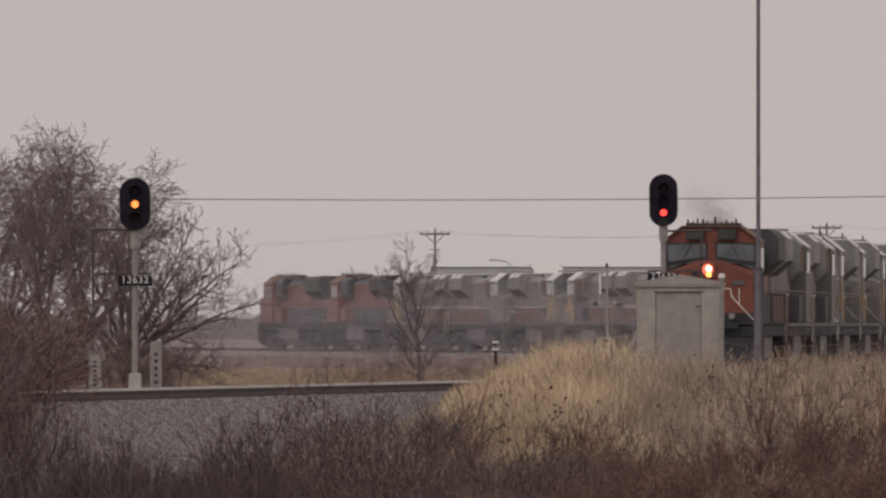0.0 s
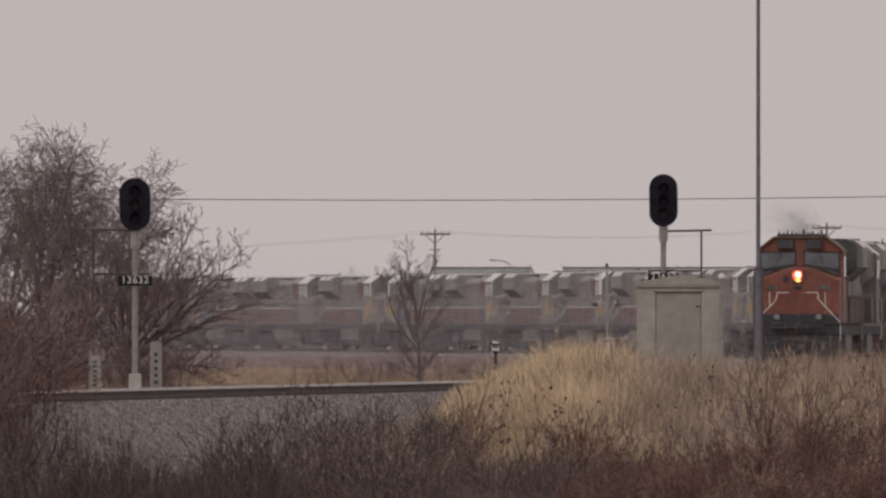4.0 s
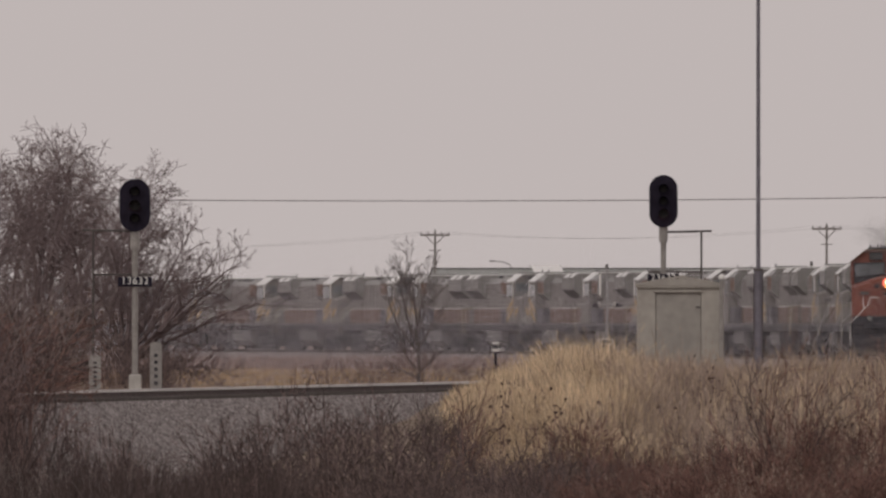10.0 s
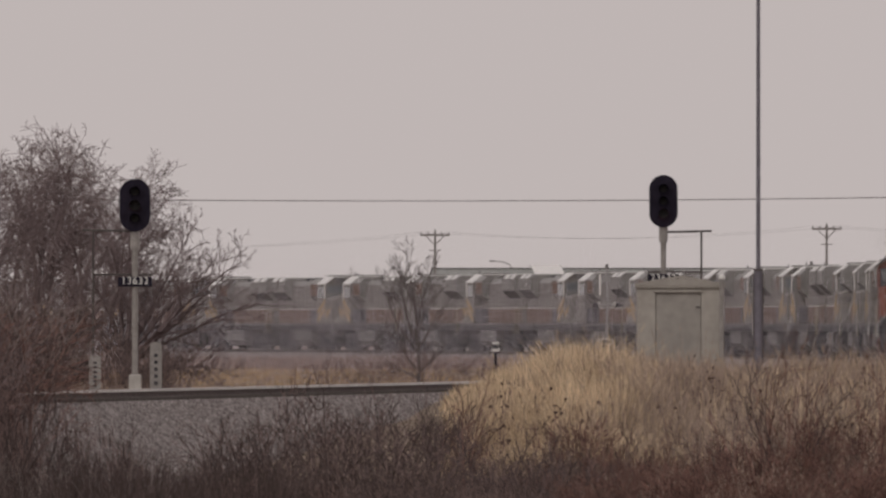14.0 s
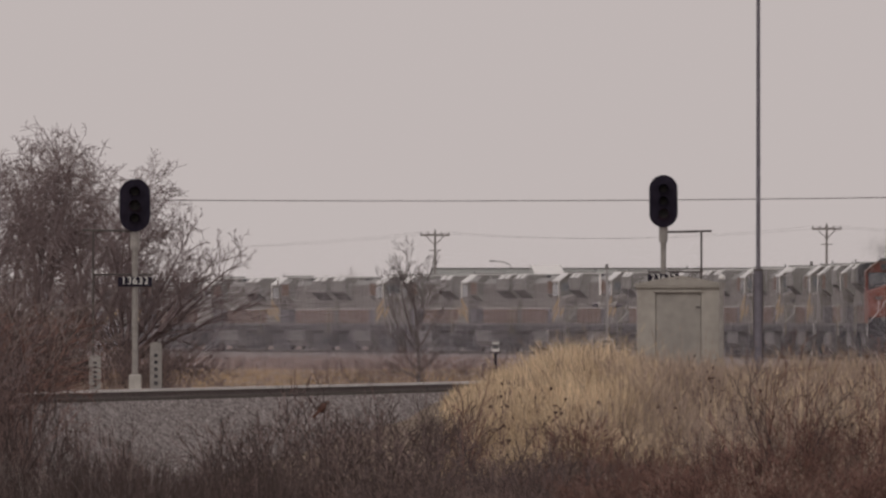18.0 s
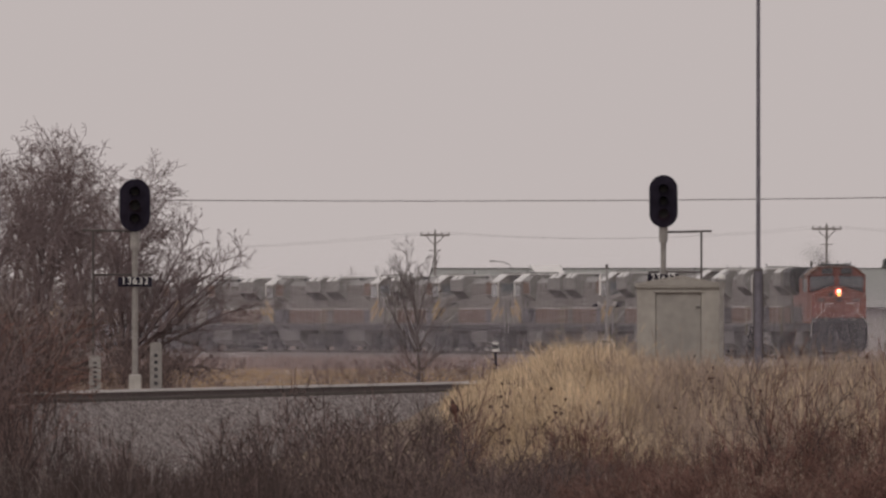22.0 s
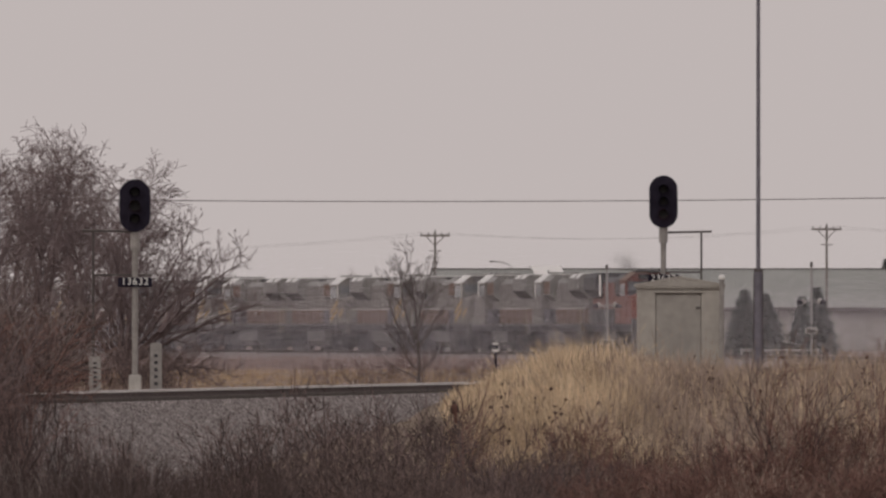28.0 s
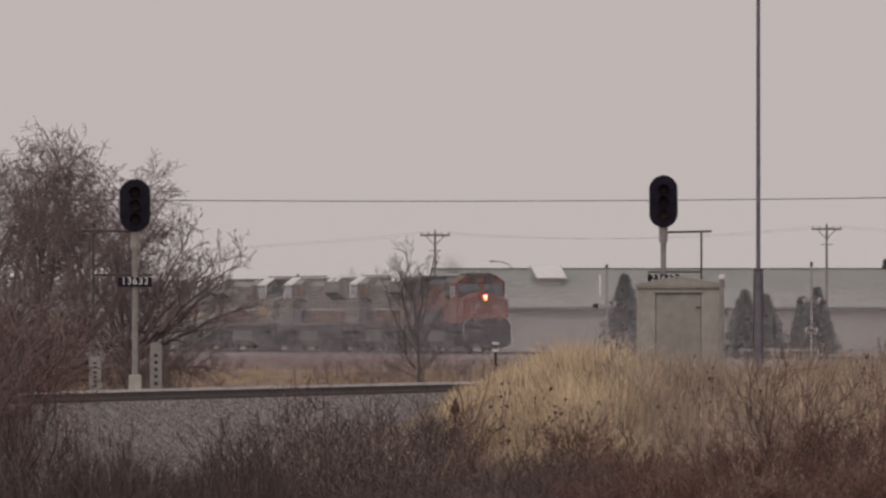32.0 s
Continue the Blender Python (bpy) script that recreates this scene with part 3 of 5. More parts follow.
    part("guard_arm", rods([(0, 0.1, fz + 1.14), (1.42 * side, 0.1, fz + 1.17)], 0.035), DARKSTEEL, sg)
    part("ladder_rail", rods([(1.12 * side, 0.1, 0.0), (1.12 * side, 0.1, fz + 1.16)], 0.032), DARKSTEEL, sg)
    return sg, sh, hz


SIGNAL_A = signal("signal", (-8.269, 472, -0.06), AMBER, 0.0, "13632", -1, "black oval signal on a pale mast beside the siding")
SIGNAL_B = signal("signal", (6.469, 516, -0.3), RED, -0.36, "23632", 1, "black oval signal on a pale mast behind the equipment shed")


# ================= equipment shed, poles, posts =================
def shed():
    s = thing("equipment_shed", (6.858, 508, -0.35), "beige metal railway equipment shed with a low gable roof", "shed")
    w, eave, peak = 1.235, 2.82 + 0.35, 3.094 + 0.35
    d0, d1, dz = 6.14 - 6.858, 7.463 - 6.858, 2.62 + 0.35
    b = bmesh.new()
    box(-w, d0, 0, 2.4, 0.0, eave, 0.01, b)
    box(d1, w, 0, 2.4, 0.0, eave, 0.01, b)
    box(d0, d1, 0, 2.4, dz, eave, 0.0, b)
    box(d0, d1, 0.16, 2.4, 0.0, dz, 0.0, b)
    part("wall", b, SHED, s)
    dr = part("door", box(d0 + 0.008, d1 - 0.008, 0.04, 0.15, 0.02, dz - 0.008, 0.01), SHED_DOOR, s, "recessed door, shade put into its colour")
    part("door_handle", box(d0 + 0.1, d0 + 0.16, 0.0, 0.04, 0.95, 1.15, 0.01), GALV, dr)
    for zz in (0.5, dz - 0.45):
        part("hinge", box(d1 - 0.16, d1 - 0.02, 0.012, 0.038, zz, zz + 0.05, 0.008), DARKSTEEL, dr)
    part("door_header", box(d0 - 0.05, d1 + 0.05, -0.05, 0.0, dz, dz + 0.06, 0.01), SHED_ROOF, s)
    gable = bmesh.new()
    prism([(-w, eave), (w, eave), (0, peak - 0.06)], -0.09, 2.38, gable)
    part("gable", gable, SHED, s)
    for sx in (-1, 1):
        r = bmesh.new()
        prism([(0, peak - 0.05), ((w + 0.07) * sx, eave - 0.02), ((w + 0.07) * sx, eave + 0.06), (0, peak + 0.02)], -0.1, 2.5, r)
        part("roof_panel", r, SHED_ROOF, s)
        part("corner_trim", box(min((w - 0.09) * sx, (w + 0.012) * sx), max((w - 0.09) * sx, (w + 0.012) * sx), -0.012, 0.0, 0.0, eave, 0.0), SHED_ROOF, s)
    part("fascia", box(-w - 0.05, w + 0.05, -0.075, -0.014, eave - 0.07, eave - 0.004, 0.01), SHED_ROOF, s)
    part("footing", box(-w - 0.05, w + 0.05, -0.05, 2.45, -0.4, 0.0, 0.02), CONCRETE, s)


shed()


def antenna_post():
    a = thing("antenna_post", (8.051, 507.6, -0.35), "slim grey post with a white domed antenna", "antenna")
    top = 2.962 + 0.35
    part("post", rod((0, 0, -0.2), (0, 0, top), 0.07, 10), MASTGREY, a)
    dome = bmesh.new()
    bmesh.ops.create_uvsphere(dome, u_segments=12, v_segments=8, radius=0.1)
    bmesh.ops.translate(dome, vec=(0, 0, top + 0.09), verts=dome.verts)
    part("dome", dome, WHITE, a, "white dome")
    part("dome_neck", rod((0, 0, top), (0, 0, top + 0.05), 0.09, 10), GALV, a)


antenna_post()


def tall_mast():
    m = thing("radio_mast", (9.614, 536, -0.45), "tall slim grey steel mast with a thicker lower sleeve", "mast")
    sz = 3.323 + 0.45
    part("pole", rod((0, 0, sz - 0.4), (0, 0, 15.5), 0.07, 12, 0.055), POLE, m)
    part("sleeve", rod((0, 0, -0.3), (0, 0, sz), 0.13, 14), POLE, m)
    part("collar", rod((0, 0, sz), (0, 0, sz + 0.07), 0.15, 14), DARKSTEEL, m)
    for sx in (-1, 1):
        part("channel", box(min(0.125 * sx, 0.152 * sx), max(0.125 * sx, 0.152 * sx), -0.05, 0.05, 0.9, sz - 0.06, 0.0), DARKSTEEL, m)


tall_mast()


def marker_post(x, y, z, h):
    m = thing("marker_post", (x, y, z), "pale plastic cable marker post with worn print", "marker post", "cable marker posts")
    part("board", prism([(-0.16, 0.06), (0.16, 0.06), (0.16, h), (0.1, h + 0.05), (-0.1, h + 0.05), (-0.16, h)], -0.02, 0.02), MASTGREY, m)
    for sx in (-0.07, 0.07):
        part("foot", box(sx - 0.025, sx + 0.025, -0.015, 0.015, -0.3, 0.062), GALV, m)
    for k in range(6):
        zz = 0.16 + k * h * 0.13
        part("print_bar", box(-0.045, 0.045, -0.027, -0.021, zz, zz + h * 0.06), UNDER, m, "worn dark print")


marker_post(-9.227, 466, -0.12, 0.95)
marker_post(-7.773, 476, 0.12 - 0.4, 1.45)


def whistle_post():
    y = 640
    w = thing("whistle_post", (1.913, y, -0.62), "small white sign on a dark post by the track", "sign")
    z0, z1 = 0.7 + 0.62, 1.04 + 0.62
    part("post", box(-0.05, 0.05, -0.03, 0.03, -0.2, z0 + 0.05, 0.01), SIGNAL_BLACK, w)
    pl = part("sign_plate", box(-0.125, 0.125, -0.06, -0.032, z0, z1, 0.01), WHITE, w)
    cu = bpy.data.curves.new("letter", "FONT")
    cu.body = "W"
    cu.align_x, cu.align_y = "CENTER", "CENTER"
    cu.size = 0.23
    cu.offset = 0.02
    cu.extrude = 0.004
    cu.materials.append(SIGNAL_BLACK)
    tx = new("letter", cu)
    tx.parent = pl
    tx.matrix_basis = pose(0, -0.067, (z0 + z1) / 2, 90, 0, 0)


whistle_post()


def crossing_signal(x, y, top, arms, buck, box_z):
    c = thing("crossing_signal", (x, y, -0.6), "grey level crossing mast with flashing lights, seen edge on", "crossing signal", "level crossing signals")
    t = top + 0.6
    part("mast", rod((0, 0, 0), (0, 0, t), 0.075, 10), GALV, c)
    part("mast_cap", rod((0, 0, t), (0, 0, t + 0.26), 0.085, 8), DARKSTEEL, c)
    part("base", box(-0.35, 0.35, -0.35, 0.35, -0.3, 0.45, 0.03), CONCRETE, c)
    part("cross_arm", rods([(-0.55, 0, arms), (0.55, 0, arms)], 0.04), GALV, c)
    for sx in (-1, 1):
        f = part("flasher", rod((0.36 * sx, -0.05, arms + 0.03), (0.5 * sx, -0.05, arms), 0.17, 12, 0.2), CONCRETE, c, "pale round flasher backing")
        part("flasher_hood", rod((0.5 * sx, -0.05, arms), (0.84 * sx, -0.05, arms - 0.05), 0.15, 12, 0.07), SIGNAL_BLACK, f, "dark hood over the flasher")
    if buck:
        part("crossbuck", box(-0.45, -0.33, -0.03, 0.03, arms + 0.55, arms + 1.75, 0.01), WHITE, c, "white crossbuck board seen edge on")
    g = part("gate_box", box(-0.36, 0.36, -0.2, 0.2, box_z, box_z + 0.34, 0.03), CONCRETE, c)
    part("gate_box_door", box(-0.27, 0.27, -0.215, -0.202, box_z + 0.07, box_z + 0.27, 0.005), DARKSTEEL, g)


crossing_signal(9.322, 1000, 4.823, 3.37, True, 1.1)
crossing_signal(21.168, 1010, 5.016, 3.6, False, 1.74)


def guardrail():
    g = thing("guardrail", (0, 1026, 0), "low pale roadside barrier on short posts", "barrier")
    x0, x1 = 17.348, 21.965
    part("beam", box(x0, x1, -0.03, 0.03, 0.1, 0.24, 0.02), GALV, g)
    for k in range(6):
        xx = x0 + 0.1 + (x1 - x0 - 0.2) * k / 5
        part("post", box(xx - 0.06, xx + 0.06, 0.032, 0.15, -0.8, 0.3, 0.01), GALV, g)


guardrail()


# ================= overhead lines =================
def utility_pole(x, y, top):
    p = thing("utility_pole", (x, y, -0.6), "weathered wooden utility pole with a braced crossarm", "utility pole", "utility poles")
    t = top + 0.6
    part("pole", rod((0, 0, -0.3), (0, 0, t), 0.14, 10, 0.09), WOOD, p)
    part("crossarm", box(-1.22, 1.22, -0.2, -0.08, t - 0.42, t - 0.26, 0.01), WOOD, p)
    for sx in (-1, 1):
        part("brace", rods([(0, -0.14, t - 1.15), (0.72 * sx, -0.14, t - 0.42)], 0.04), WOOD, p)
        for xx in (0.55, 1.12):
            part("insulator", rod((xx * sx, -0.14, t - 0.262), (xx * sx, -0.14, t - 0.08), 0.06, 8, 0.04), GALV, p)
    part("bracket", box(-0.48, 0.48, -0.16, -0.1, t - 1.62, t - 1.55, 0.01), WOOD, p)
    part("insulator", rod((0, 0, t), (0, 0, t + 0.16), 0.06, 8, 0.04), GALV, p)
    return t


P1, P2 = (-0.644, 1430, 9.228), (31.212, 1430, 9.734)
utility_pole(*P1)
utility_pole(*P2)


def wire(name, p, q, sag, r, label):
    p, q = Vector(p), Vector(q)
    d = (q - p).normalized()
    u = Vector((-d.y, d.x, 0)).normalized()
    verts, faces = [], []
    for k in range(25):
        t = k / 24
        v = p.lerp(q, t)
        v.z -= sag * 4 * t * (1 - t)
        verts += [tuple(v + u * r), tuple(v + Vector((0, 0, r))), tuple(v - u * r), tuple(v - Vector((0, 0, r)))]
    for k in range(24):
        for i in range(4):
            j = (i + 1) % 4
            faces.append((4 * k + i, 4 * k + j, 4 * k + 4 + j, 4 * k + 4 + i))
    tagged(new(name, raw(name, verts, faces, DARKSTEEL)), label, "cable")


for off in (-1.12, 1.12):
    wire("power_line", (P1[0] + off, 1429.86, P1[2] - 0.1), (P2[0] + off, 1429.86, P2[2] - 0.1), 0.75, 0.006, "thin overhead power line between wooden poles")
    wire("power_line", (P1[0] + off, 1429.86, P1[2] - 0.1), (P1[0] - 34 + off, 1440, P1[2] - 1.6), 0.5, 0.006, "thin overhead power line between wooden poles")
    wire("power_line", (P2[0] + off, 1429.86, P2[2] - 0.1), (P2[0] + 34 + off, 1420, P2[2] - 0.2), 0.75, 0.006, "thin overhead power line between wooden poles")
utility_pole(-25.119, 660.14, 6.564 + 0.3)
utility_pole(28.102, 640.14, 6.542 + 0.3)
wire("overhead_cable", (-25.119, 660, 6.564), (28.102, 640, 6.542), 0.3, 0.016, "dark overhead cable spanning the tracks")


def far_street_lamp():
    s = thing("street_lamp", (6.118, 1560, -0.6), "grey street lamp with a curved arm behind the building", "street lamp")
    z = 6.649 + 0.6
    part("pole", rod((0, 0, 0), (0, 0, z), 0.09, 8, 0.06), GALV, s)
    part("arm", rods([(0, 0, z), (-0.3, 0, z + 0.3), (-0.8, 0, z + 0.52), (-1.5, 0, z + 0.58)], 0.05), GALV, s)
    part("lamp_head", box(-2.0, -1.5, -0.12, 0.12, z + 0.52, z + 0.66, 0.03), GALV, s)


far_street_lamp()


# ================= the long metal building =================
def metal_building():
    y = 1500
    b = thing("metal_building", (0, y, -0.6), "long low grey metal building with a green-grey roof", "building")
    x0, x1 = -1.832, 72.0
    eave, ridge = 3.23 + 0.6, 6.438 + 0.6
    part("front_wall", box(x0 + 0.3, x1 - 0.3, 0.0, 0.25, -0.3, eave - 0.02), WALLMETAL, b)
    part("back_wall", box(x0 + 0.3, x1 - 0.3, 31.75, 32.0, -0.3, eave - 0.02), WALLMETAL, b)
    for xx in (x0 + 0.9, x1 - 1.15):
        g = bmesh.new()
        prism([(0.26, -0.3), (31.74, -0.3), (31.74, eave - 0.1), (16, ridge - 0.25), (0.26, eave - 0.1)], 0, 0.25, g)
        for v in g.verts:
            v.co = Vector((xx + v.co.y, v.co.x, v.co.z))
        bmesh.ops.recalc_face_normals(g, faces=g.faces[:])
        part("gable_wall", g, WALLMETAL, b)
    rib = bmesh.new()
    box(-0.03, 0.03, -0.02, -0.002, 0, eave - 0.4, bm=rib)
    rib_me = mesh_of(rib, "wall_rib", WALLMETAL)
    for k in range(60):
        o = new("wall_rib", rib_me)
        o.parent = b
        o.matrix_basis = pose(x0 + 0.8 + k * 1.2, 0, 0)
    for sy in (0, 1):
        r = bmesh.new()
        ye = -0.5 if sy == 0 else 32.5
        q = [(x0, ye, eave - 0.1), (x1, ye, eave - 0.1), (x1 - 0.8, 16, ridge), (x0 + 0.8, 16, ridge)]
        lo = [r.verts.new((a, c, d - 0.14)) for a, c, d in q]
        hi = [r.verts.new(v) for v in q]
        r.faces.new(hi)
        r.faces.new(lo[::-1])
        for i in range(4):
            r.faces.new((lo[i], lo[(i + 1) % 4], hi[(i + 1) % 4], hi[i]))
        bmesh.ops.recalc_face_normals(r, faces=r.faces[:])
        rf = part("roof", r, ROOFMETAL, b)
        if sy == 0:
            ln = math.hypot(16.5, ridge - eave + 0.1)
            seam = mesh_of(box(-0.02, 0.02, 0, ln, 0.002, 0.02), "roof_seam", ROOFMETAL)
            a = math.degrees(math.atan2(ridge - eave + 0.1, 16.5))
            for k in range(90):
                o = new("roof_seam", seam)
                o.parent = rf
                o.matrix_basis = pose(x0 + 0.9 + k * 0.78, -0.5, eave - 0.1, a, 0, 0)
    part("gutter", box(x0, x1, -0.72, -0.5, eave - 0.42, eave - 0.12, 0.03), DARKSTEEL, b, "dark gutter along the eave")
    part("ridge_cap", box(x0 + 0.75, x1 - 0.75, 15.7, 16.3, ridge - 0.02, ridge + 0.06, 0.02), DARKSTEEL, b)
    # pale raised dormer panel
    d0, d1 = 7.547, 10.595
    top = 6.621 + 0.6
    low = 5.702 + 0.6
    dm = bmesh.new()
    q = [(d0 + 0.5, 8.6, low), (d1, 8.6, low), (d1 - 0.5, 13.5, top + 0.1), (d0, 13.5, top + 0.1)]
    lo = [dm.verts.new((a, c, d - 0.12)) for a, c, d in q]
    hi = [dm.verts.new(v) for v in q]
    dm.faces.new(hi)
    dm.faces.new(lo[::-1])
    for i in range(4):
        dm.faces.new((lo[i], lo[(i + 1) % 4], hi[(i + 1) % 4], hi[i]))
    bmesh.ops.recalc_face_normals(dm, faces=dm.faces[:])
    part("dormer_roof", dm, WHITE, b, "pale raised roof panel")
    part("dormer_ridge", box(d0 - 0.1, d1 - 0.4, 13.45, 13.7, top - 0.02, top + 0.09, 0.02), DARKSTEEL, b)
    part("dormer_wall", box(d0 + 0.55, d1 - 0.55, 9.0, 13.2, eave + 0.8, low - 0.02), WALLMETAL, b)


metal_building()


# ================= plants =================
class Twigs:
    """Collects tapered twigs of three sides into one mesh."""

    def __init__(self, seed):
        self.rng = random.Random(seed)
        self.v, self.f = [], []

    def seg(self, p, q, r0, r1):
        d = (q - p)
        if d.length < 1e-6:
            return
        d.normalize()
        u = d.orthogonal().normalized()
        w = d.cross(u)
        n = len(self.v)
        for c, r in ((p, r0), (q, r1)):
            for a in (0.0, 2.094, 4.189):
                self.v.append(tuple(c + u * (r * math.cos(a)) + w * (r * math.sin(a))))
        for i in range(3):
            j = (i + 1) % 3
            self.f.append((n + i, n + j, n + 3 + j, n + 3 + i))

    def limb(self, p, d, length, r, level, dense, up=0.0, tip=0.0, spread=42.0, rmin=0.0075, short=1.0):
        """One long branch with side branches all along it, level by level."""
        rng = self.rng
        n = (3, 4, 6, 8)[min(level, 3)]
        g = 0.1 if level > 1 else 0.13
        pull = up if level > 1 else tip
        pts, dirs = [p], []
        for k in range(n):
            d = (d + Vector((rng.gauss(0, g), rng.gauss(0, g), rng.gauss(0, g) + pull))).normalized()
            q = pts[-1] + d * (length / n)
            self.seg(pts[-1], q, max(rmin, r * (1 - 0.85 * k / n)), max(rmin, r * (1 - 0.85 * (k + 1) / n)))
            pts.append(q)
            dirs.append(d)
        if level <= 0:
            return
        count = dense[level - 1]
        for j in range(count):
            t = 0.18 + 0.82 * (j + rng.random()) / count
            i = min(n - 1, int(t * n))
            base = pts[i].lerp(pts[i + 1], t * n - i)
            side = Vector((rng.gauss(0, 1), rng.gauss(0, 1), rng.gauss(0, 1)))
            side = (side - dirs[i] * side.dot(dirs[i])).normalized()
            a = radians(spread * rng.uniform(0.6, 1.4))
            self.limb(base, dirs[i] * math.cos(a) + side * math.sin(a), length * short * rng.uniform(0.36, 0.62) * (1.25 - 0.65 * t),
                      r * 0.4 * (1.1 - 0.6 * t), level - 1, dense, up, tip, spread, rmin, short)

    def mesh(self, name, material):
        return raw(name, self.v, self.f, material)


def bare_tree(at, seed, trunk_h, limbs, level, dense, up, tip, r, material, label, spread=42.0, rmin=0.0075, short=1.0):
    t = thing("bare_tree", at, label, "tree")
    tw = Twigs(seed)
    rng = tw.rng
    trunk = bmesh.new()
    p = Vector((0, 0, -0.3))
    tops = [p]
    for k in range(4):
        q = Vector((rng.gauss(0, 0.05), rng.gauss(0, 0.05), trunk_h * (k + 1) / 4))
        rod(p, q, r * (1 - 0.12 * k), 8, r * (1 - 0.12 * (k + 1)), trunk)
        p = q
        tops.append(p)
    part("trunk", trunk, material, t)
    for az, el, ln, z in limbs:
        d = Vector((math.cos(radians(az)) * math.cos(radians(el)), math.sin(radians(az)) * math.cos(radians(el)), math.sin(radians(el))))
        tw.limb(Vector((0, 0, trunk_h * z)), d, ln, r * 0.72, level, dense, up, tip, spread, rmin, short)
    o = new("crown", tw.mesh("crown", material))
    o.parent = t
    return t


# leafless trees beside the siding and in the field
bare_tree((-11.509, 505, -0.4), 11, 1.6, [(20, 72, 4.9, 1), (160, 70, 4.7, 1), (250, 82, 4.8, 0.9), (90, 66, 4.9, 0.8), (-20, 62, 4.6, 0.9), (200, 52, 4.2, 0.7), (300, 68, 5.0, 0.95)],
          3, (6, 7, 11), 0.02, -0.08, 0.13, BARK, "tall leafless tree with a dense drooping twiggy crown", 46)
bare_tree((-8.979, 497, -0.4), 23, 1.1, [(4, 70, 4.0, 1), (-12, 57, 3.9, 0.95), (8, 46, 3.8, 0.9), (-5, 33, 4.6, 0.8), (12, 14, 3.1, 0.7), (-8, -2, 2.4, 0.6), (20, 62, 3.9, 1), (-25, 38, 3.8, 0.9), (2, 27, 4.4, 0.85), (175, 70, 4.2, 1), (90, 80, 4.6, 1), (190, 35, 3.0, 0.8), (160, 78, 4.7, 1), (-60, 76, 4.5, 1), (182, 58, 4.0, 0.9), (15, 82, 4.6, 1)],
          3, (4, 5, 15), 0.012, 0.2, 0.11, BARK, "spreading leafless tree with upturned branches behind the signal", 48, 0.0065, 0.72)
bare_tree((-12.979, 490, -0.4), 37, 1.8, [(10, 62, 4.4, 0.9), (60, 76, 4.6, 1), (-40, 68, 4.4, 1), (150, 66, 4.2, 1), (0, 36, 3.4, 0.6), (20, 80, 4.8, 1)],
          3, (4, 5, 8), 0.02, -0.04, 0.13, BARK, "leafless tree with tangled grey-brown branches", 46)
bare_tree((-12.854, 520, -0.4), 47, 2.0, [(10, 66, 4.4, 0.9), (80, 80, 4.8, 1), (-40, 70, 4.4, 1), (170, 64, 4.2, 1), (20, 50, 3.8, 0.8)],
          3, (4, 5, 8), 0.02, -0.08, 0.13, BARK, "leafless tree with long drooping twigs", 46)
bare_tree((-10.435, 512, -0.4), 43, 1.7, [(10, 68, 4.7, 0.9), (80, 82, 4.9, 1), (-40, 62, 4.7, 1), (240, 72, 4.8, 1), (30, 52, 4.2, 0.9), (170, 68, 4.6, 1), (190, 42, 3.4, 0.6)],
          3, (6, 7, 11), 0.02, -0.08, 0.13, BARK, "leafless tree with a twiggy crown among others", 46)
bare_tree((-0.95, 650, -0.62), 67, 2.2, [(170, 50, 3.0, 0.6), (182, 60, 3.0, 0.8), (175, 72, 2.9, 1), (265, 84, 2.8, 1), (5, 80, 2.6, 1), (20, 66, 2.1, 0.9), (-6, 60, 1.9, 0.62), (150, 56, 2.9, 0.7), (178, 22, 1.7, 0.14), (184, 40, 1.9, 0.3), (0, 34, 1.3, 0.2)],
          3, (3, 4, 8), 0.03, 0.1, 0.075, BARK_DARK, "small leafless tree standing in the dry field", 36, 0.007, 0.8)
# The last tree's pale bark stands in for haze over the distance.
bare_tree((-5.9, 1150, -0.62), 83, 2.4, [(175, 52, 2.9, 1), (185, 70, 2.9, 1), (265, 84, 2.9, 1), (5, 74, 2.9, 1), (15, 52, 2.9, 0.9), (150, 62, 2.9, 0.9)],
          2, (6, 11), 0.03, 0.1, 0.06, BARK_PALE, "faint leafless tree far behind the train", 38, 0.01, 0.8)


def brush_mesh(seed, h, stems, dense, material, lean=0.45, up=0.02, tip=0.06, r=0.02, rmin=0.0065):
    tw = Twigs(seed)
    for k in range(stems):
        a = 6.283 * (k + tw.rng.random()) / stems
        base = Vector((math.cos(a) * tw.rng.uniform(0, 0.3), math.sin(a) * tw.rng.uniform(0, 0.3), -0.2))
        q = lean * tw.rng.uniform(0.2, 1.1)
        tw.limb(base, Vector((math.cos(a) * q, math.sin(a) * q, 1)).normalized(), h * tw.rng.uniform(0.7, 1.05), r, 2, dense, up, tip, 38, rmin)
    return tw.mesh("branches", material)


SHRUBS = [brush_mesh(101, 2.1, 7, (5, 7), SHRUB_BARK), brush_mesh(102, 1.8, 8, (5, 6), SHRUB_BARK), brush_mesh(103, 1.6, 8, (5, 6), TWIG), brush_mesh(104, 2.0, 7, (5, 7), SHRUB_BARK, 0.7)]
SHRUBS_RED = [brush_mesh(111, 1.5, 8, (5, 6), TWIG_RED), brush_mesh(112, 1.35, 9, (5, 6), TWIG_RED, 0.6)]
SPRAWL = [brush_mesh(121, 2.9, 6, (3, 5), BARK, 1.2, -0.03, 0.0), brush_mesh(122, 2.6, 7, (3, 5), TWIG_RED, 1.0, -0.02, 0.0)]
ARCHING = brush_mesh(123, 3.3, 5, (2, 4), BARK_PALE, 1.2, -0.03, 0.0, 0.02, 0.008)
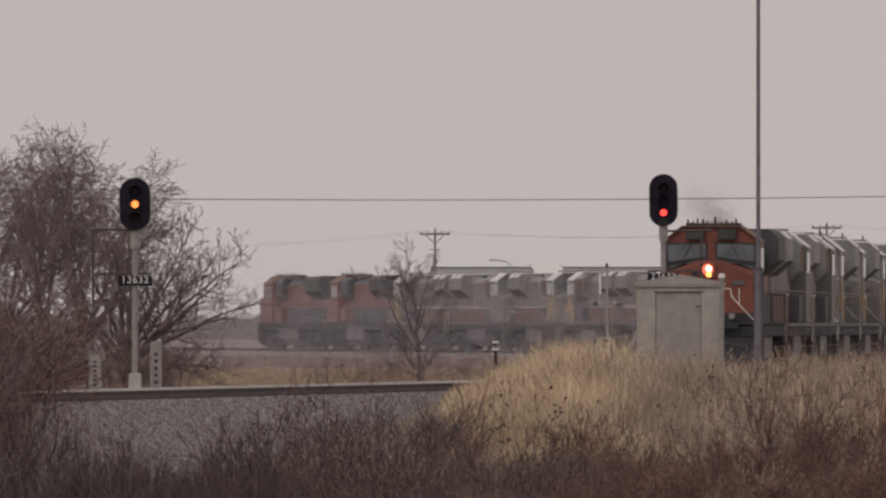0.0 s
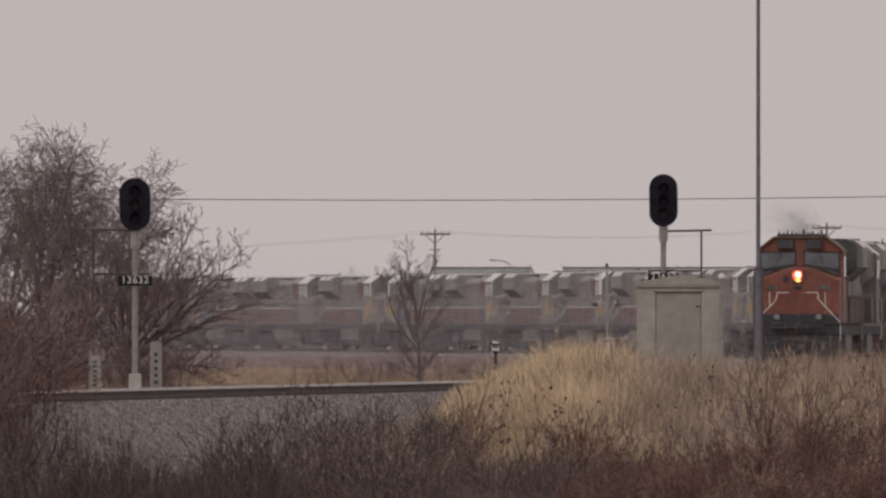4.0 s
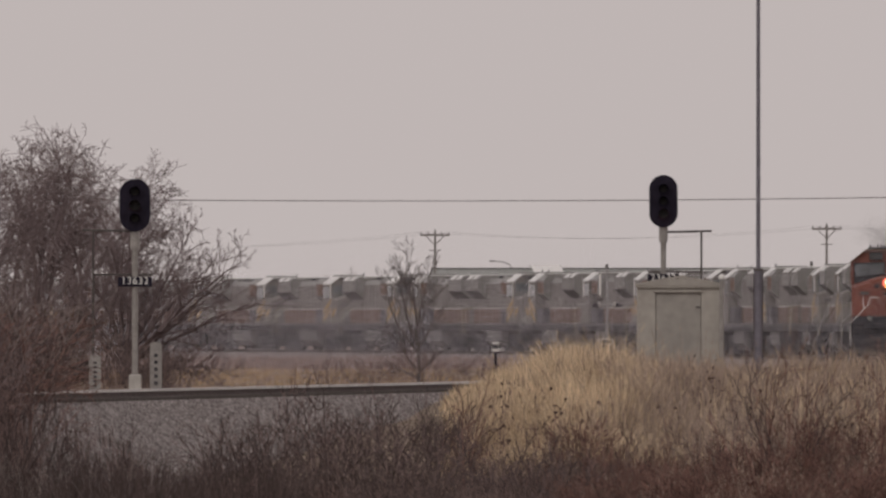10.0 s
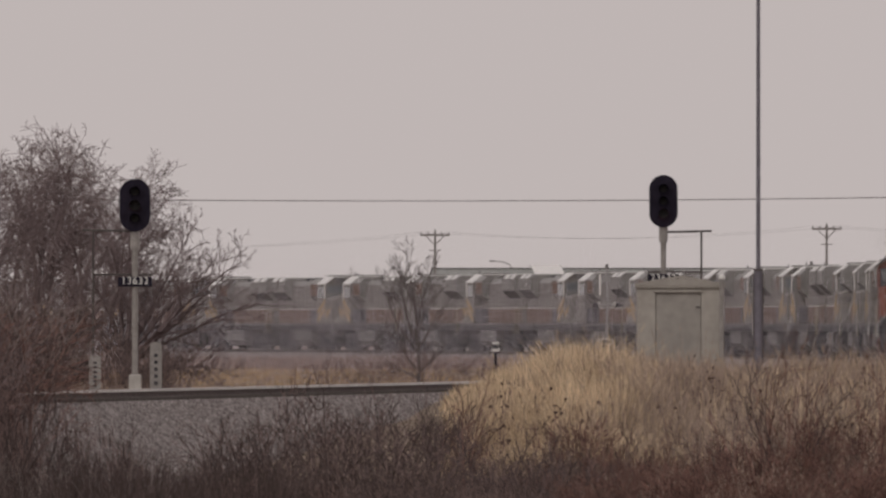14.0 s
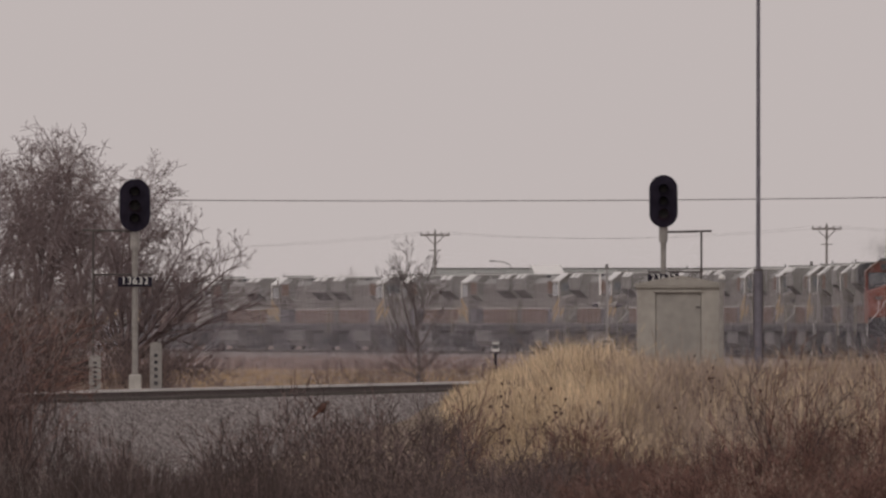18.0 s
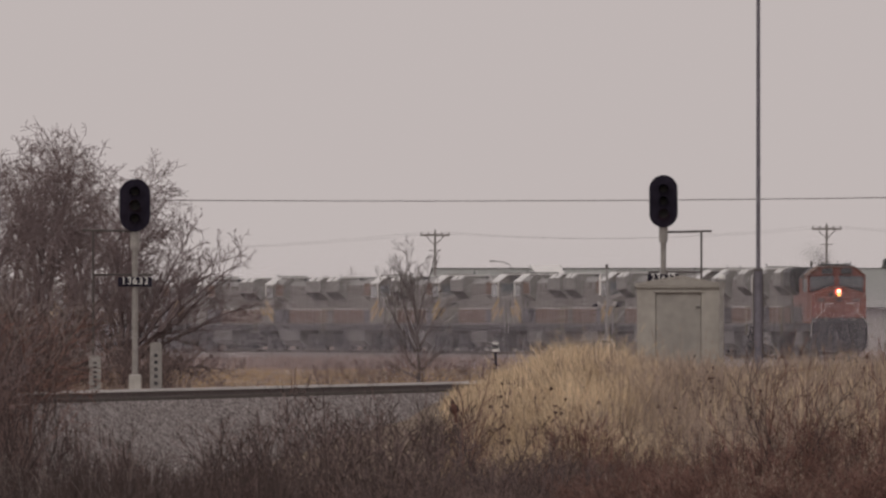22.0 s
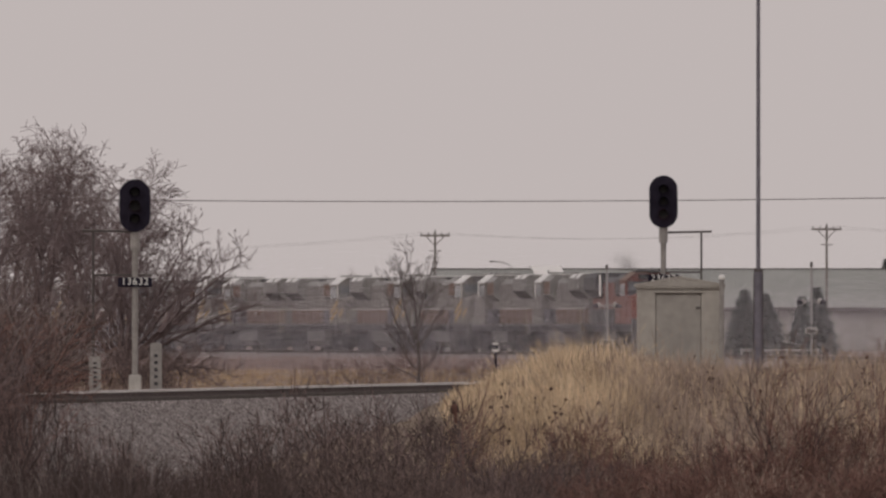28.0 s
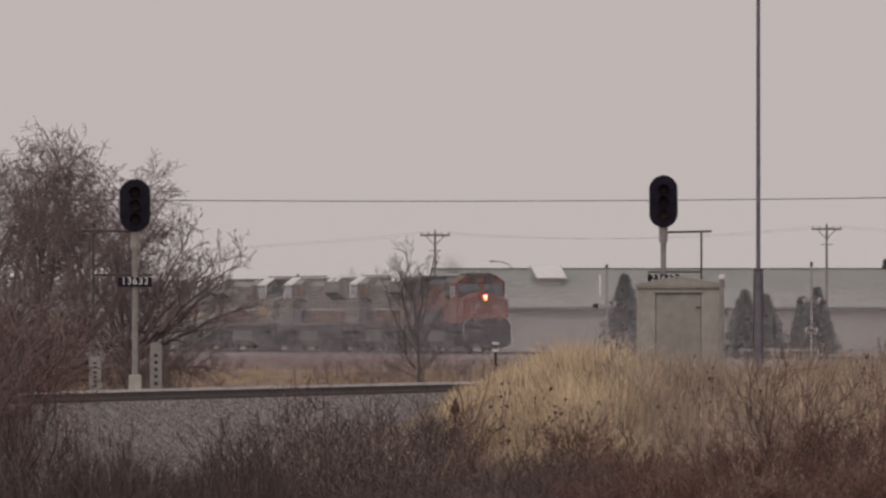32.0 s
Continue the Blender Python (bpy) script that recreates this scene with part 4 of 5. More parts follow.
SAPLING = brush_mesh(131, 3.3, 2, (3, 8), TWIG_RED, 0.16, 0.02, 0.08, 0.034, 0.0075)


STEMMY = [brush_mesh(141, 2.7, 4, (3, 5), STEM, 0.5, 0.02, 0.05, 0.034, 0.0075), brush_mesh(142, 2.6, 5, (3, 4), STEM, 0.75, 0.03, 0.08, 0.03, 0.0075),
          brush_mesh(143, 2.8, 3, (4, 6), STEM, 0.3, 0.02, 0.06, 0.036, 0.0075)]
STEMMY_RED = [brush_mesh(151, 2.4, 5, (3, 5), TWIG_RED, 0.6, 0.02, 0.06, 0.03, 0.008), brush_mesh(152, 2.7, 3, (4, 6), STEM, 0.45, 0.02, 0.06, 0.034, 0.0075)]


def shrub(me, x, y, s, rz, label, z=None):
    t = new("shrub", me)
    t.matrix_basis = pose(x, y, surface(x, y) if z is None else z, 0, 0, rz) @ Matrix.Diagonal((s, s, s, 1))
    return tagged(t, label, "shrub", "bare shrubs")


def build_shrubs():
    rng = random.Random(8)
    for k in range(30):
        x = -12.5 + 13.0 * (k + rng.random()) / 30
        y = rng.uniform(396, 424)
        s = rng.uniform(0.6, 0.95)
        shrub(SHRUBS[k % 4], x, y, s, rng.uniform(0, 360), "bare grey-brown shrub on the slope below the siding")
    for k in range(8):
        x = -4.8 + 4.4 * (k + rng.random()) / 8
        shrub(SHRUBS[(0, 3)[k % 2]], x, rng.uniform(404, 418), rng.uniform(1.1, 1.35), rng.uniform(0, 360), "tall bare dark shrub before the siding bank")
    for k in range(48):
        x = 2.4 + 10.1 * (k + rng.random()) / 48
        y = 393 + 22 * rng.random() ** 1.7
        shrub(SHRUBS_RED[k % 2], x, y, rng.uniform(0.75, 1.15), rng.uniform(0, 360), "bare reddish shrub among dry grass")
    for k, (x, s) in enumerate(((-7.6, 0.88), (-2.85, 0.95), (-2.0, 0.85), (-1.25, 0.9), (-0.6, 1.0), (0.0, 0.8), (-9.4, 0.95), (-8.6, 0.7),
                                (-6.2, 0.6), (-4.9, 0.62), (-3.6, 0.72), (-5.5, 0.55), (-10.2, 0.9))):
        shrub(STEMMY[k % 3], x, 408 + (k * 7) % 9, s, 77 * k, "bare shrub with dark branching stems below the siding")
    for k, (x, s) in enumerate(((1.15, 0.95), (0.75, 0.7), (4.25, 0.72), (4.9, 0.62), (6.3, 0.75), (7.55, 1.1), (8.1, 1.12), (9.85, 1.05), (2.6, 0.7), (5.6, 0.6), (9.0, 0.7), (3.4, 0.62), (7.0, 0.65), (10.2, 0.75))):
        shrub(STEMMY_RED[(k + 1) % 2], x, 405 + (k * 5) % 8, s, 61 * k, "bare shrub with dark reddish stems in the dry grass")
    for k in range(13):
        shrub(SHRUBS[k % 4], -10.6 + 0.27 * k, 484 + (k * 5) % 13, 0.62 + 0.07 * (k % 5), 37 * k, "tangled bare shrub round the foot of the tree")
    for k in range(6):
        shrub(ARCHING, -11.2 + 0.85 * k, 401 + k % 3, 0.45 + 0.06 * (k % 3), 47 * k, "low shrub with pale dead stems on the slope")
    for k in range(6):
        shrub(SHRUBS_RED[k % 2], -5.6 + 0.3 * k, 405 + 2 * (k % 3), 0.5 + 0.08 * (k % 3), 71 * k, "low reddish bare shrub on the slope")
    for k in range(16):
        shrub(SHRUBS[k % 4], -0.2 + 0.26 * k, 399 + (k * 3) % 8, 0.62 + 0.06 * (k % 5), 53 * k, "low bare grey-brown shrub at the foot of the bank")
    for k in range(7):
        shrub(SHRUBS[k % 4], -4.0 + 1.0 * k, 600 + 7 * (k % 3), 0.55 + 0.08 * (k % 4), 50 * k, "low bare brown bush in the dry field")
    for k in range(14):
        x, y = -15.0 + rng.uniform(0, 5.2), rng.uniform(474, 500)
        shrub(SHRUBS[k % 4], x, y, rng.uniform(0.9, 1.4), rng.uniform(0, 360), "tangled bare shrub under the trees")
    for x, y, s in ((7.5, 412, 1.0), (8.3, 411, 0.9), (10.2, 412, 0.95), (3.6, 404, 0.7), (0.5, 410, 0.75)):
        shrub(SAPLING, x, y, s, 40 * x, "slender bare sapling standing in the dry grass")
    for k in range(52):
        x = -12.9 + 3.0 * rng.random() ** 1.4
        y = rng.uniform(418, 450)
        shrub((SHRUBS[3], SHRUBS[0], SPRAWL[0], SHRUBS[2], SPRAWL[1])[k % 5], x, y, rng.uniform(0.75, 1.2), rng.uniform(0, 360), "sprawling bare shrub over the end of the siding bank")
    for k in range(8):
        shrub(ARCHING, -12.6 + 0.28 * k, 432 + 2.6 * ((k * 5) % 8), rng.uniform(0.8, 1.1), rng.uniform(0, 360), "sprawling shrub with pale arching stems over the bank")


build_shrubs()


def blades(name, count, seed, xr, yr, hr, width, lean, material, label, keep, heads=0.0):
    rng = np.random.default_rng(seed)
    verts, faces = [], []
    made = 0
    while made < count:
        x, y = rng.uniform(*xr), rng.uniform(*yr)
        k = keep(x, y, rng.random())
        if not k:
            continue
        made += 1
        z = surface(x, y) - 0.05
        h = rng.uniform(*hr) * k * (0.45 + 0.6 * rng.random() ** 0.7)
        a = rng.uniform(0, 6.283)
        l = abs(rng.normal(0, lean)) * h
        dx, dy = math.cos(a) * l, math.sin(a) * l
        b = rng.uniform(-0.9, 0.9)
        wx, wy = math.cos(b) * width * rng.uniform(0.6, 1.4), math.sin(b) * width
        n = len(verts)
        verts += [(x - wx, y - wy, z), (x + wx, y + wy, z), (x + dx * 0.35 - wx * 0.8, y + dy * 0.35 - wy * 0.8, z + h * 0.6),
                  (x + dx * 0.35 + wx * 0.8, y + dy * 0.35 + wy * 0.8, z + h * 0.6), (x + dx, y + dy, z + h)]
        faces += [(n, n + 1, n + 3, n + 2), (n + 2, n + 3, n + 4)]
        if rng.random() < heads:
            m = len(verts)
            r = width * 1.5
            verts += [(x + dx - r, y + dy, z + h - 0.12), (x + dx + r, y + dy, z + h - 0.1), (x + dx * 1.1, y + dy, z + h + 0.08)]
            faces += [(m, m + 1, m + 2)]
    tagged(new(name, raw(name, verts, faces, material)), label, "grass", kind="stuff")


def clump(x, y, s):
    return 0.75 + 0.5 * noise.noise((x * 0.9 + s, y * 0.25, 3.3))


def off_tracks(x, y):
    u = float(np.interp(y, _y, _x))
    return abs(x - u) > 2.6 and x - near_line(y) > 4.2


def rise(x):
    """How tall the grass stands along the bank."""
    return 0.42 + 0.78 * smooth(x, 0.8, 3.5) - 0.26 * smooth(x, 3.9, 6.0)


def gold(x, y, q):
    edge = 0.1 + 0.6 * noise.noise((y * 0.1, 7, 0))
    if x < edge or not off_tracks(x, y):
        return 0
    w = 1.0 - smooth(x, 2.6, 6.0)
    return clump(x, y, 0) * rise(x) if q < 0.12 + 0.88 * w else 0


def brown(x, y, q):
    if x < 0.3 or not off_tracks(x, y):
        return 0
    w = smooth(x, 2.0, 6.0)
    return clump(x, y, 9) * rise(x) if q < 0.2 + 0.8 * w else 0


blades("golden_grass", 50000, 1, (-0.6, 13.5), (412, 500), (0.8, 1.5), 0.0065, 0.5, STRAW, "tall dry golden grass on the bank", gold, 0.1)
blades("brown_grass", 62000, 2, (0.0, 14.0), (398, 500), (0.65, 1.5), 0.0065, 0.5, STRAW_BROWN, "tall dry brown grass and weeds on the bank", brown, 0.15)
blades("weed_stems", 2400, 33, (0.6, 13.5), (409, 440), (0.8, 1.35), 0.007, 0.3, TWIG, "scattered dead brown weed stems in the grass",
       lambda x, y, q: clump(x, y, 21) * rise(x) if off_tracks(x, y) and q < 0.5 + 1.4 * noise.noise((x * 1.3, y * 0.2, 8)) else 0, 0.5)
blades("undergrowth", 23000, 3, (-13.5, 14.0), (394, 448), (0.35, 0.95), 0.006, 0.35, TWIG, "dense dead grey-brown undergrowth on the slope",
       lambda x, y, q: (clump(x, y, 4) * (1.0 if x < 0 else 0.75)) if (x - near_line(y) > 4.9 and y < (430 if x < 0 else 406)) or (y < 434 and x - near_line(y) > 1.4) or (x < -10.2 - 1.6 * q and x - near_line(y) > 1.4) else 0)
blades("low_brush", 4600, 53, (-11.5, -3.5), (398, 412), (1.2, 2.3), 0.008, 0.4, STEM, "dark dead brush low on the slope", lambda x, y, q: clump(x, y, 31))
blades("grey_undergrowth", 6000, 57, (0.3, 5.4), (397, 412), (0.6, 1.35), 0.0065, 0.4, WEED_PALE, "dead grey-mauve weeds at the foot of the bank", lambda x, y, q: clump(x, y, 37))
blades("tall_stems", 800, 59, (5.0, 13.0), (452, 500), (1.2, 2.1), 0.006, 0.3, STRAW_BROWN, "sparse tall dead stems in front of the shed",
       lambda x, y, q: clump(x, y, 41) if off_tracks(x, y) else 0, 0.4)
blades("bank_brush", 17000, 13, (-13.8, -8.0), (402, 452), (0.4, 1.2), 0.0065, 0.45, TWIG, "tangled dead brown stems over the bank's end",
       lambda x, y, q: clump(x, y, 4) if x - near_line(y) > 1.2 and q < smooth(-x, 8.2 + 0.06 * (y - 402), 10.5 + 0.03 * (y - 402)) else 0)
blades("red_undergrowth", 9000, 4, (1.5, 14.0), (394, 411), (0.4, 1.0), 0.006, 0.35, TWIG_RED, "dense reddish-brown dead weeds", lambda x, y, q: clump(x, y, 5) if q < smooth(x, 0.5, 5) else 0)
blades("field_weeds", 5000, 26, (-16, 3), (600, 900), (0.12, 0.34), 0.02, 0.3, WEED_PALE, "brown dead weeds in the field",
       lambda x, y, q: clump(x, y, 16) if abs(x) < 0.0135 * y * 1.9 else 0)
blades("field_grass", 18000, 6, (-16, 3), (560, 900), (0.1, 0.28), 0.02, 0.3, FIELD_STRAW, "short dry tan grass in the field",
       lambda x, y, q: clump(x, y, 6) if abs(x) < 0.0135 * y * 1.9 else 0)
blades("far_field_weeds", 16000, 16, (-26, 12), (880, 1085), (0.3, 0.75), 0.03, 0.3, WEED_PALE, "low brown dead weeds beside the far track",
       lambda x, y, q: clump(x, y, 6) if x < float(np.interp(y, _y, _x)) - 3.4 else 0)
blades("verge_grass", 9000, 7, (-15.5, -7.5), (470, 540), (0.3, 0.9), 0.01, 0.3, STRAW_BROWN, "rough dry grass under the trees",
       lambda x, y, q: clump(x, y, 2) if x - near_line(y) < -2.6 else 0)


def chain(points, r):
    """One joined tube of four sides along the points."""
    verts, faces = [], []
    for k, p in enumerate(points):
        q = r * (1 - 0.5 * k / (len(points) - 1))
        verts += [(p[0] + q, p[1], p[2]), (p[0], p[1] + q, p[2]), (p[0] - q, p[1], p[2]), (p[0], p[1] - q, p[2])]
    for k in range(len(points) - 1):
        for i in range(4):
            j = (i + 1) % 4
            faces.append((4 * k + i, 4 * k + j, 4 * k + 4 + j, 4 * k + 4 + i))
    return verts, faces


def weed_stalks():
    rng = random.Random(12)
    first = []
    for k in range(3):
        t = thing("weed_stalk", (0, 0, 0), "dead weed stalk with dark seed heads", "weed", "dead weed stalks")
        stem = [Vector((0.03 * j * j * (k - 1) * 0.3, 0.01 * j, -0.1 + 0.24 * j)) for j in range(5)]
        o = new("stalk", raw("stalk", *chain(stem, 0.011), TWIG))
        o.parent = t
        tips = [stem[-1]]
        for j in range(4):
            p = stem[2 + j % 3]
            a = 1.6 * j + k
            q = p + Vector((math.cos(a) * 0.16, math.sin(a) * 0.16, rng.uniform(0.12, 0.24)))
            o = new("side_stem", raw("side_stem", *chain([p, p.lerp(q, 0.5) + Vector((0, 0, -0.02)), q], 0.008), TWIG))
            o.parent = t
            tips.append(q)
        for v in tips:
            bm = bmesh.new()
            bmesh.ops.create_icosphere(bm, subdivisions=1, radius=rng.uniform(0.02, 0.042))
            for w in bm.verts:
                w.co = Vector((w.co.x * rng.uniform(0.3, 1.9) + v[0], w.co.y * rng.uniform(0.3, 1.3) + v[1], w.co.z * rng.uniform(0.5, 1.7) + v[2]))
            part("seed_head", bm, SEED, t)
        first.append(t)
    spots = [(rng.uniform(1.0, 12.0), rng.uniform(414, 440)) for _ in range(14)] + [(rng.uniform(1.0, 3.6), rng.uniform(413, 424)) for _ in range(14)]
    for k, (x, y) in enumerate(spots):
        m = pose(x, y, height(x, y), 0, 0, rng.uniform(0, 360))
        if k < 3:
            first[k].matrix_basis = m
        else:
            copy_thing(first[k % 3], m)


weed_stalks()


def conifer(x, y, h, r, seed):
    t = thing("conifer", (x, y, -0.62), "dusky blue-grey conifer in front of the building", "tree", "conifers by the building")
    part("trunk", rod((0, 0, -0.2), (0, 0, h * 0.9), 0.13, 8, 0.03), BARK, t)
    rng = np.random.default_rng(seed)
    verts, faces = [], []
    for _ in range(2600):
        f = rng.uniform(0.04, 1.0) ** 0.8
        z = h * (0.06 + 0.94 * f)
        rr = r * (1 - f ** 1.35) * rng.uniform(0.3, 1.0) * (1.0 + 0.25 * math.sin(9.0 * f * h) * rng.random()) + 0.04
        a = rng.uniform(0, 6.283)
        c = np.array((math.cos(a) * rr, math.sin(a) * rr, z - 0.12 * rr))
        n = len(verts)
        l, w = rng.uniform(0.14, 0.3), rng.uniform(0.05, 0.1)
        o = np.array((math.cos(a), math.sin(a), rng.uniform(-0.5, 0.5))) * l
        sd = np.array((-math.sin(a), math.cos(a), rng.uniform(-0.6, 0.6))) * w
        up = np.array((0, 0, rng.uniform(0.03, 0.09)))
        for v in (c - o * 0.6 - sd, c - o * 0.6 + sd, c + o, c + up):
            verts.append(tuple(float(q) for q in v))
        faces += [(n, n + 1, n + 2), (n, n + 2, n + 3), (n + 1, n + 3, n + 2)]
    o = new("crown", raw("crown", verts, faces, NEEDLE))
    o.parent = t


conifer(18.333, 1068, 4.35, 1.55, 1)
conifer(19.679, 1074, 4.1, 1.6, 4)
conifer(22.77, 1070, 4.5, 1.4, 2)
conifer(22.039, 1078, 3.95, 0.95, 6)
conifer(11.35, 1100, 5.4, 1.9, 3)
conifer(43.347, 1720, 8.6, 2.2, 5)


def far_woods():
    rng = np.random.default_rng(9)
    tw = Twigs(400)
    for _ in range(420):
        x, y = float(rng.uniform(-75, -24)), float(rng.uniform(2300, 2500))
        h = float(rng.uniform(1.2, 3.4))
        for _ in range(6):
            a = float(rng.uniform(0, 6.28))
            p = Vector((x, y, -0.6))
            q = p + Vector((math.cos(a) * h * 0.35, math.sin(a) * h * 0.3, h * float(rng.uniform(0.7, 1.1))))
            tw.seg(p, q, 0.12, 0.05)
            tw.seg(p.lerp(q, 0.5), q + Vector((float(rng.uniform(-1, 1)), 0, float(rng.uniform(-0.4, 0.5)))), 0.09, 0.03)
    tagged(new("far_woods", tw.mesh("far_woods", BARK_FAR)), "hazy line of leafless far woods", "woods", kind="stuff")


far_woods()


def forked_shrub(x, y, arms, seed, material, label):
    """A bare shrub of a few forked stems; arms: (height and offset points, radius)."""
    tw = Twigs(seed)
    for points, r in arms:
        pts = [Vector((px, 0.05 * k, pz)) for k, (px, pz) in enumerate(points)]
        for k in range(len(pts) - 1):
            a, b = pts[k], pts[k + 1]
            tw.seg(a, b, r * (1 - 0.2 * k), r * (0.8 - 0.2 * k))
            for j in range(2 if k else 1):
                side = Vector((tw.rng.choice((-0.8, 0.8)), tw.rng.uniform(-0.3, 0.3), 0.7)).normalized()
                tw.limb(a.lerp(b, 0.3 + 0.5 * tw.rng.random()), side, tw.rng.uniform(0.2, 0.42), r * 0.35, 1, (3,), 0.03, 0.08, 36, 0.006)
    ob = new("shrub", tw.mesh("branches", material))
    ob.matrix_basis = pose(x, y, 0)
    tagged(ob, label, "shrub", "bare shrubs")


# stems on which the bird perches
forked_shrub(0.47, 404, [([(0.05, -3.0), (0.0, -1.6), (-0.02, -0.7), (0.0, -0.2), (-0.12, 0.3), (-0.05, 0.75)], 0.026), ([(0.0, -0.7), (0.3, -0.5), (0.5, 0.1), (0.62, 0.6)], 0.018),
                         ([(-0.01, -0.6), (-0.16, -0.37), (-0.26, -0.33), (-0.34, -0.24)], 0.014)], 501, TWIG_RED, "slender reddish shrub on which a bird perches")
forked_shrub(-2.75, 405, [([(0.1, -3.0), (0.06, -1.4), (0.02, -0.5), (0.0, 0.05), (-0.02, 0.42)], 0.026), ([(0.0, -0.2), (-0.14, -0.28), (-0.32, 0.0), (-0.58, 0.16)], 0.018)],
             502, STEM, "slender dark shrub with one forked side branch")


def blob(rx, ry, rz, at, rot=0.0):
    bm = bmesh.new()
    bmesh.ops.create_uvsphere(bm, u_segments=10, v_segments=8, radius=1.0)
    m = pose(*at, rot, 0, 0) @ Matrix.Diagonal((rx, ry, rz, 1))
    bmesh.ops.transform(bm, matrix=m, verts=bm.verts)
    return bm


def bird():
    """A perched songbird, upright, its feet at z = 0."""
    plumage = surf("reddish_plumage", (0.085, 0.041, 0.033), (0.135, 0.062, 0.047), 9, 0.85, fine=60)
    dark = surf("brown_plumage", (0.055, 0.038, 0.033), (0.09, 0.058, 0.049), 9, 0.85, fine=60)
    b = thing("bird", (0, 0, 0), "reddish-brown long-tailed bird perched in a bare shrub", "bird")
    part("body", blob(0.085, 0.09, 0.14, (0, 0, 0.13), -12), plumage, b)
    head = part("head", blob(0.058, 0.062, 0.06, (0, 0.03, 0.275)), dark, b)
    part("crest", rod((0, 0.01, 0.31), (0, -0.02, 0.375), 0.03, 6, 0.006), plumage, head)
    part("beak", rod((0, 0.085, 0.27), (0, 0.125, 0.262), 0.016, 6, 0.004), SEED, head)
    part("tail", prism([(-0.026, 0.06), (0.026, 0.06), (0.036, -0.2), (-0.036, -0.2)], -0.075, -0.05), plumage, b)
    for sx in (-1, 1):
        part("leg", rod((0.025 * sx, 0.02, 0.0), (0.025 * sx, 0.02, 0.04), 0.006, 5), SEED, b)
    wings = []
    for sx in (-1, 1):
        w = part("wing", blob(0.018, 0.06, 0.12, (0.014 * sx, -0.02, -0.09)), dark, b)
        w.matrix_basis = pose(0.07 * sx, 0, 0.2)
        wings.append((w, sx))
    return b, wings


BIRD, WINGS = bird()


def smoke():
    """A faint plume of soot over the rear locomotive's stack: puffs of fine wisps."""
    m = surf("soot", (0.12, 0.115, 0.11), (0.2, 0.19, 0.185), 2, 1.0, fine=9)
    t = thing("exhaust_smoke", (0, 0, 0), "thin grey exhaust smoke above the rear locomotive", "smoke")
    rng = np.random.default_rng(77)
    for k in range(5):
        f = k / 4
        verts, faces = [], []
        c = np.array((0.15 + 0.55 * f, -0.6 + 1.6 * f, 4.95 + 0.62 * f))
        for _ in range(950):
            p = c + rng.normal(0, 1, 3) * np.array((0.25 + 0.22 * f, 0.4, 0.16 + 0.14 * f))
            p[2] = max(p[2], 4.9)
            n = len(verts)
            d, w = rng.normal(0, 0.1, 3), rng.normal(0, 0.0009, 3)
            verts += [tuple((p - d).tolist()), tuple((p + d).tolist()), tuple((p + w).tolist())]
            faces.append((n, n + 1, n + 2))
        o = new("puff", raw("puff", verts, faces, m))
        o.parent = t
        tagged(o, kind="stuff")
    return t


SMOKE = smoke()


def mist():
    """Low wet mist over the fields: hair-fine pale wisps and falling drizzle, thick near the ground and thinning out upwards."""
    m = bpy.data.materials.new("mist_drops")
    m.use_nodes = True
    nt = m.node_tree
    nt.nodes.remove(nt.nodes["Principled BSDF"])
    front, back, mix = nt.nodes.new("ShaderNodeBsdfDiffuse"), nt.nodes.new("ShaderNodeBsdfTranslucent"), nt.nodes.new("ShaderNodeMixShader")
    for n in (front, back):
        n.inputs["Color"].default_value = (0.95, 0.9, 0.98, 1)
    nt.links.new(front.outputs[0], mix.inputs[1])
    nt.links.new(back.outputs[0], mix.inputs[2])
    nt.links.new(mix.outputs[0], nt.nodes["Material Output"].inputs["Surface"])
    rng = np.random.default_rng(31)
    n = MIST_DROPS
    z = -0.6 + 5.8 * rng.random(n * 2)
    z = z[rng.random(n * 2) < np.clip((5.2 - z) / 2.8, 0, 1)][:n]
    n = len(z)
    p = np.stack((rng.uniform(-44, 44, n), rng.uniform(548, 1490, n), z), 1)
    d, w = rng.normal(0, 0.04, (n, 3)), rng.normal(0, 0.3, (n, 3))
    lying = np.arange(n) % 3 > 0
    d[lying, 0], d[~lying, 2] = 1, 1
    w[lying, 2], w[~lying, 0] = 1, 1
    d *= rng.uniform(0.4, 0.85, n)[:, None]
    w *= 0.00029
    verts = np.stack((p - d, p + d, p + w), 1).reshape(-1, 3)
    me = bpy.data.meshes.new("mist")
    me.vertices.add(3 * n)
    me.vertices.foreach_set("co", verts.ravel())
    me.loops.add(3 * n)
    me.loops.foreach_set("vertex_index", np.arange(3 * n))
    me.polygons.add(n)
    me.polygons.foreach_set("loop_start", np.arange(0, 3 * n, 3))
    me.update(calc_edges=True)
    me.materials.append(m)
    tagged(new("mist", me), "thin pale mist lying low over the far fields", "mist", kind="stuff")


MIST_DROPS = 700000
mist()


# ================= movement =================
SPEED = 17.0


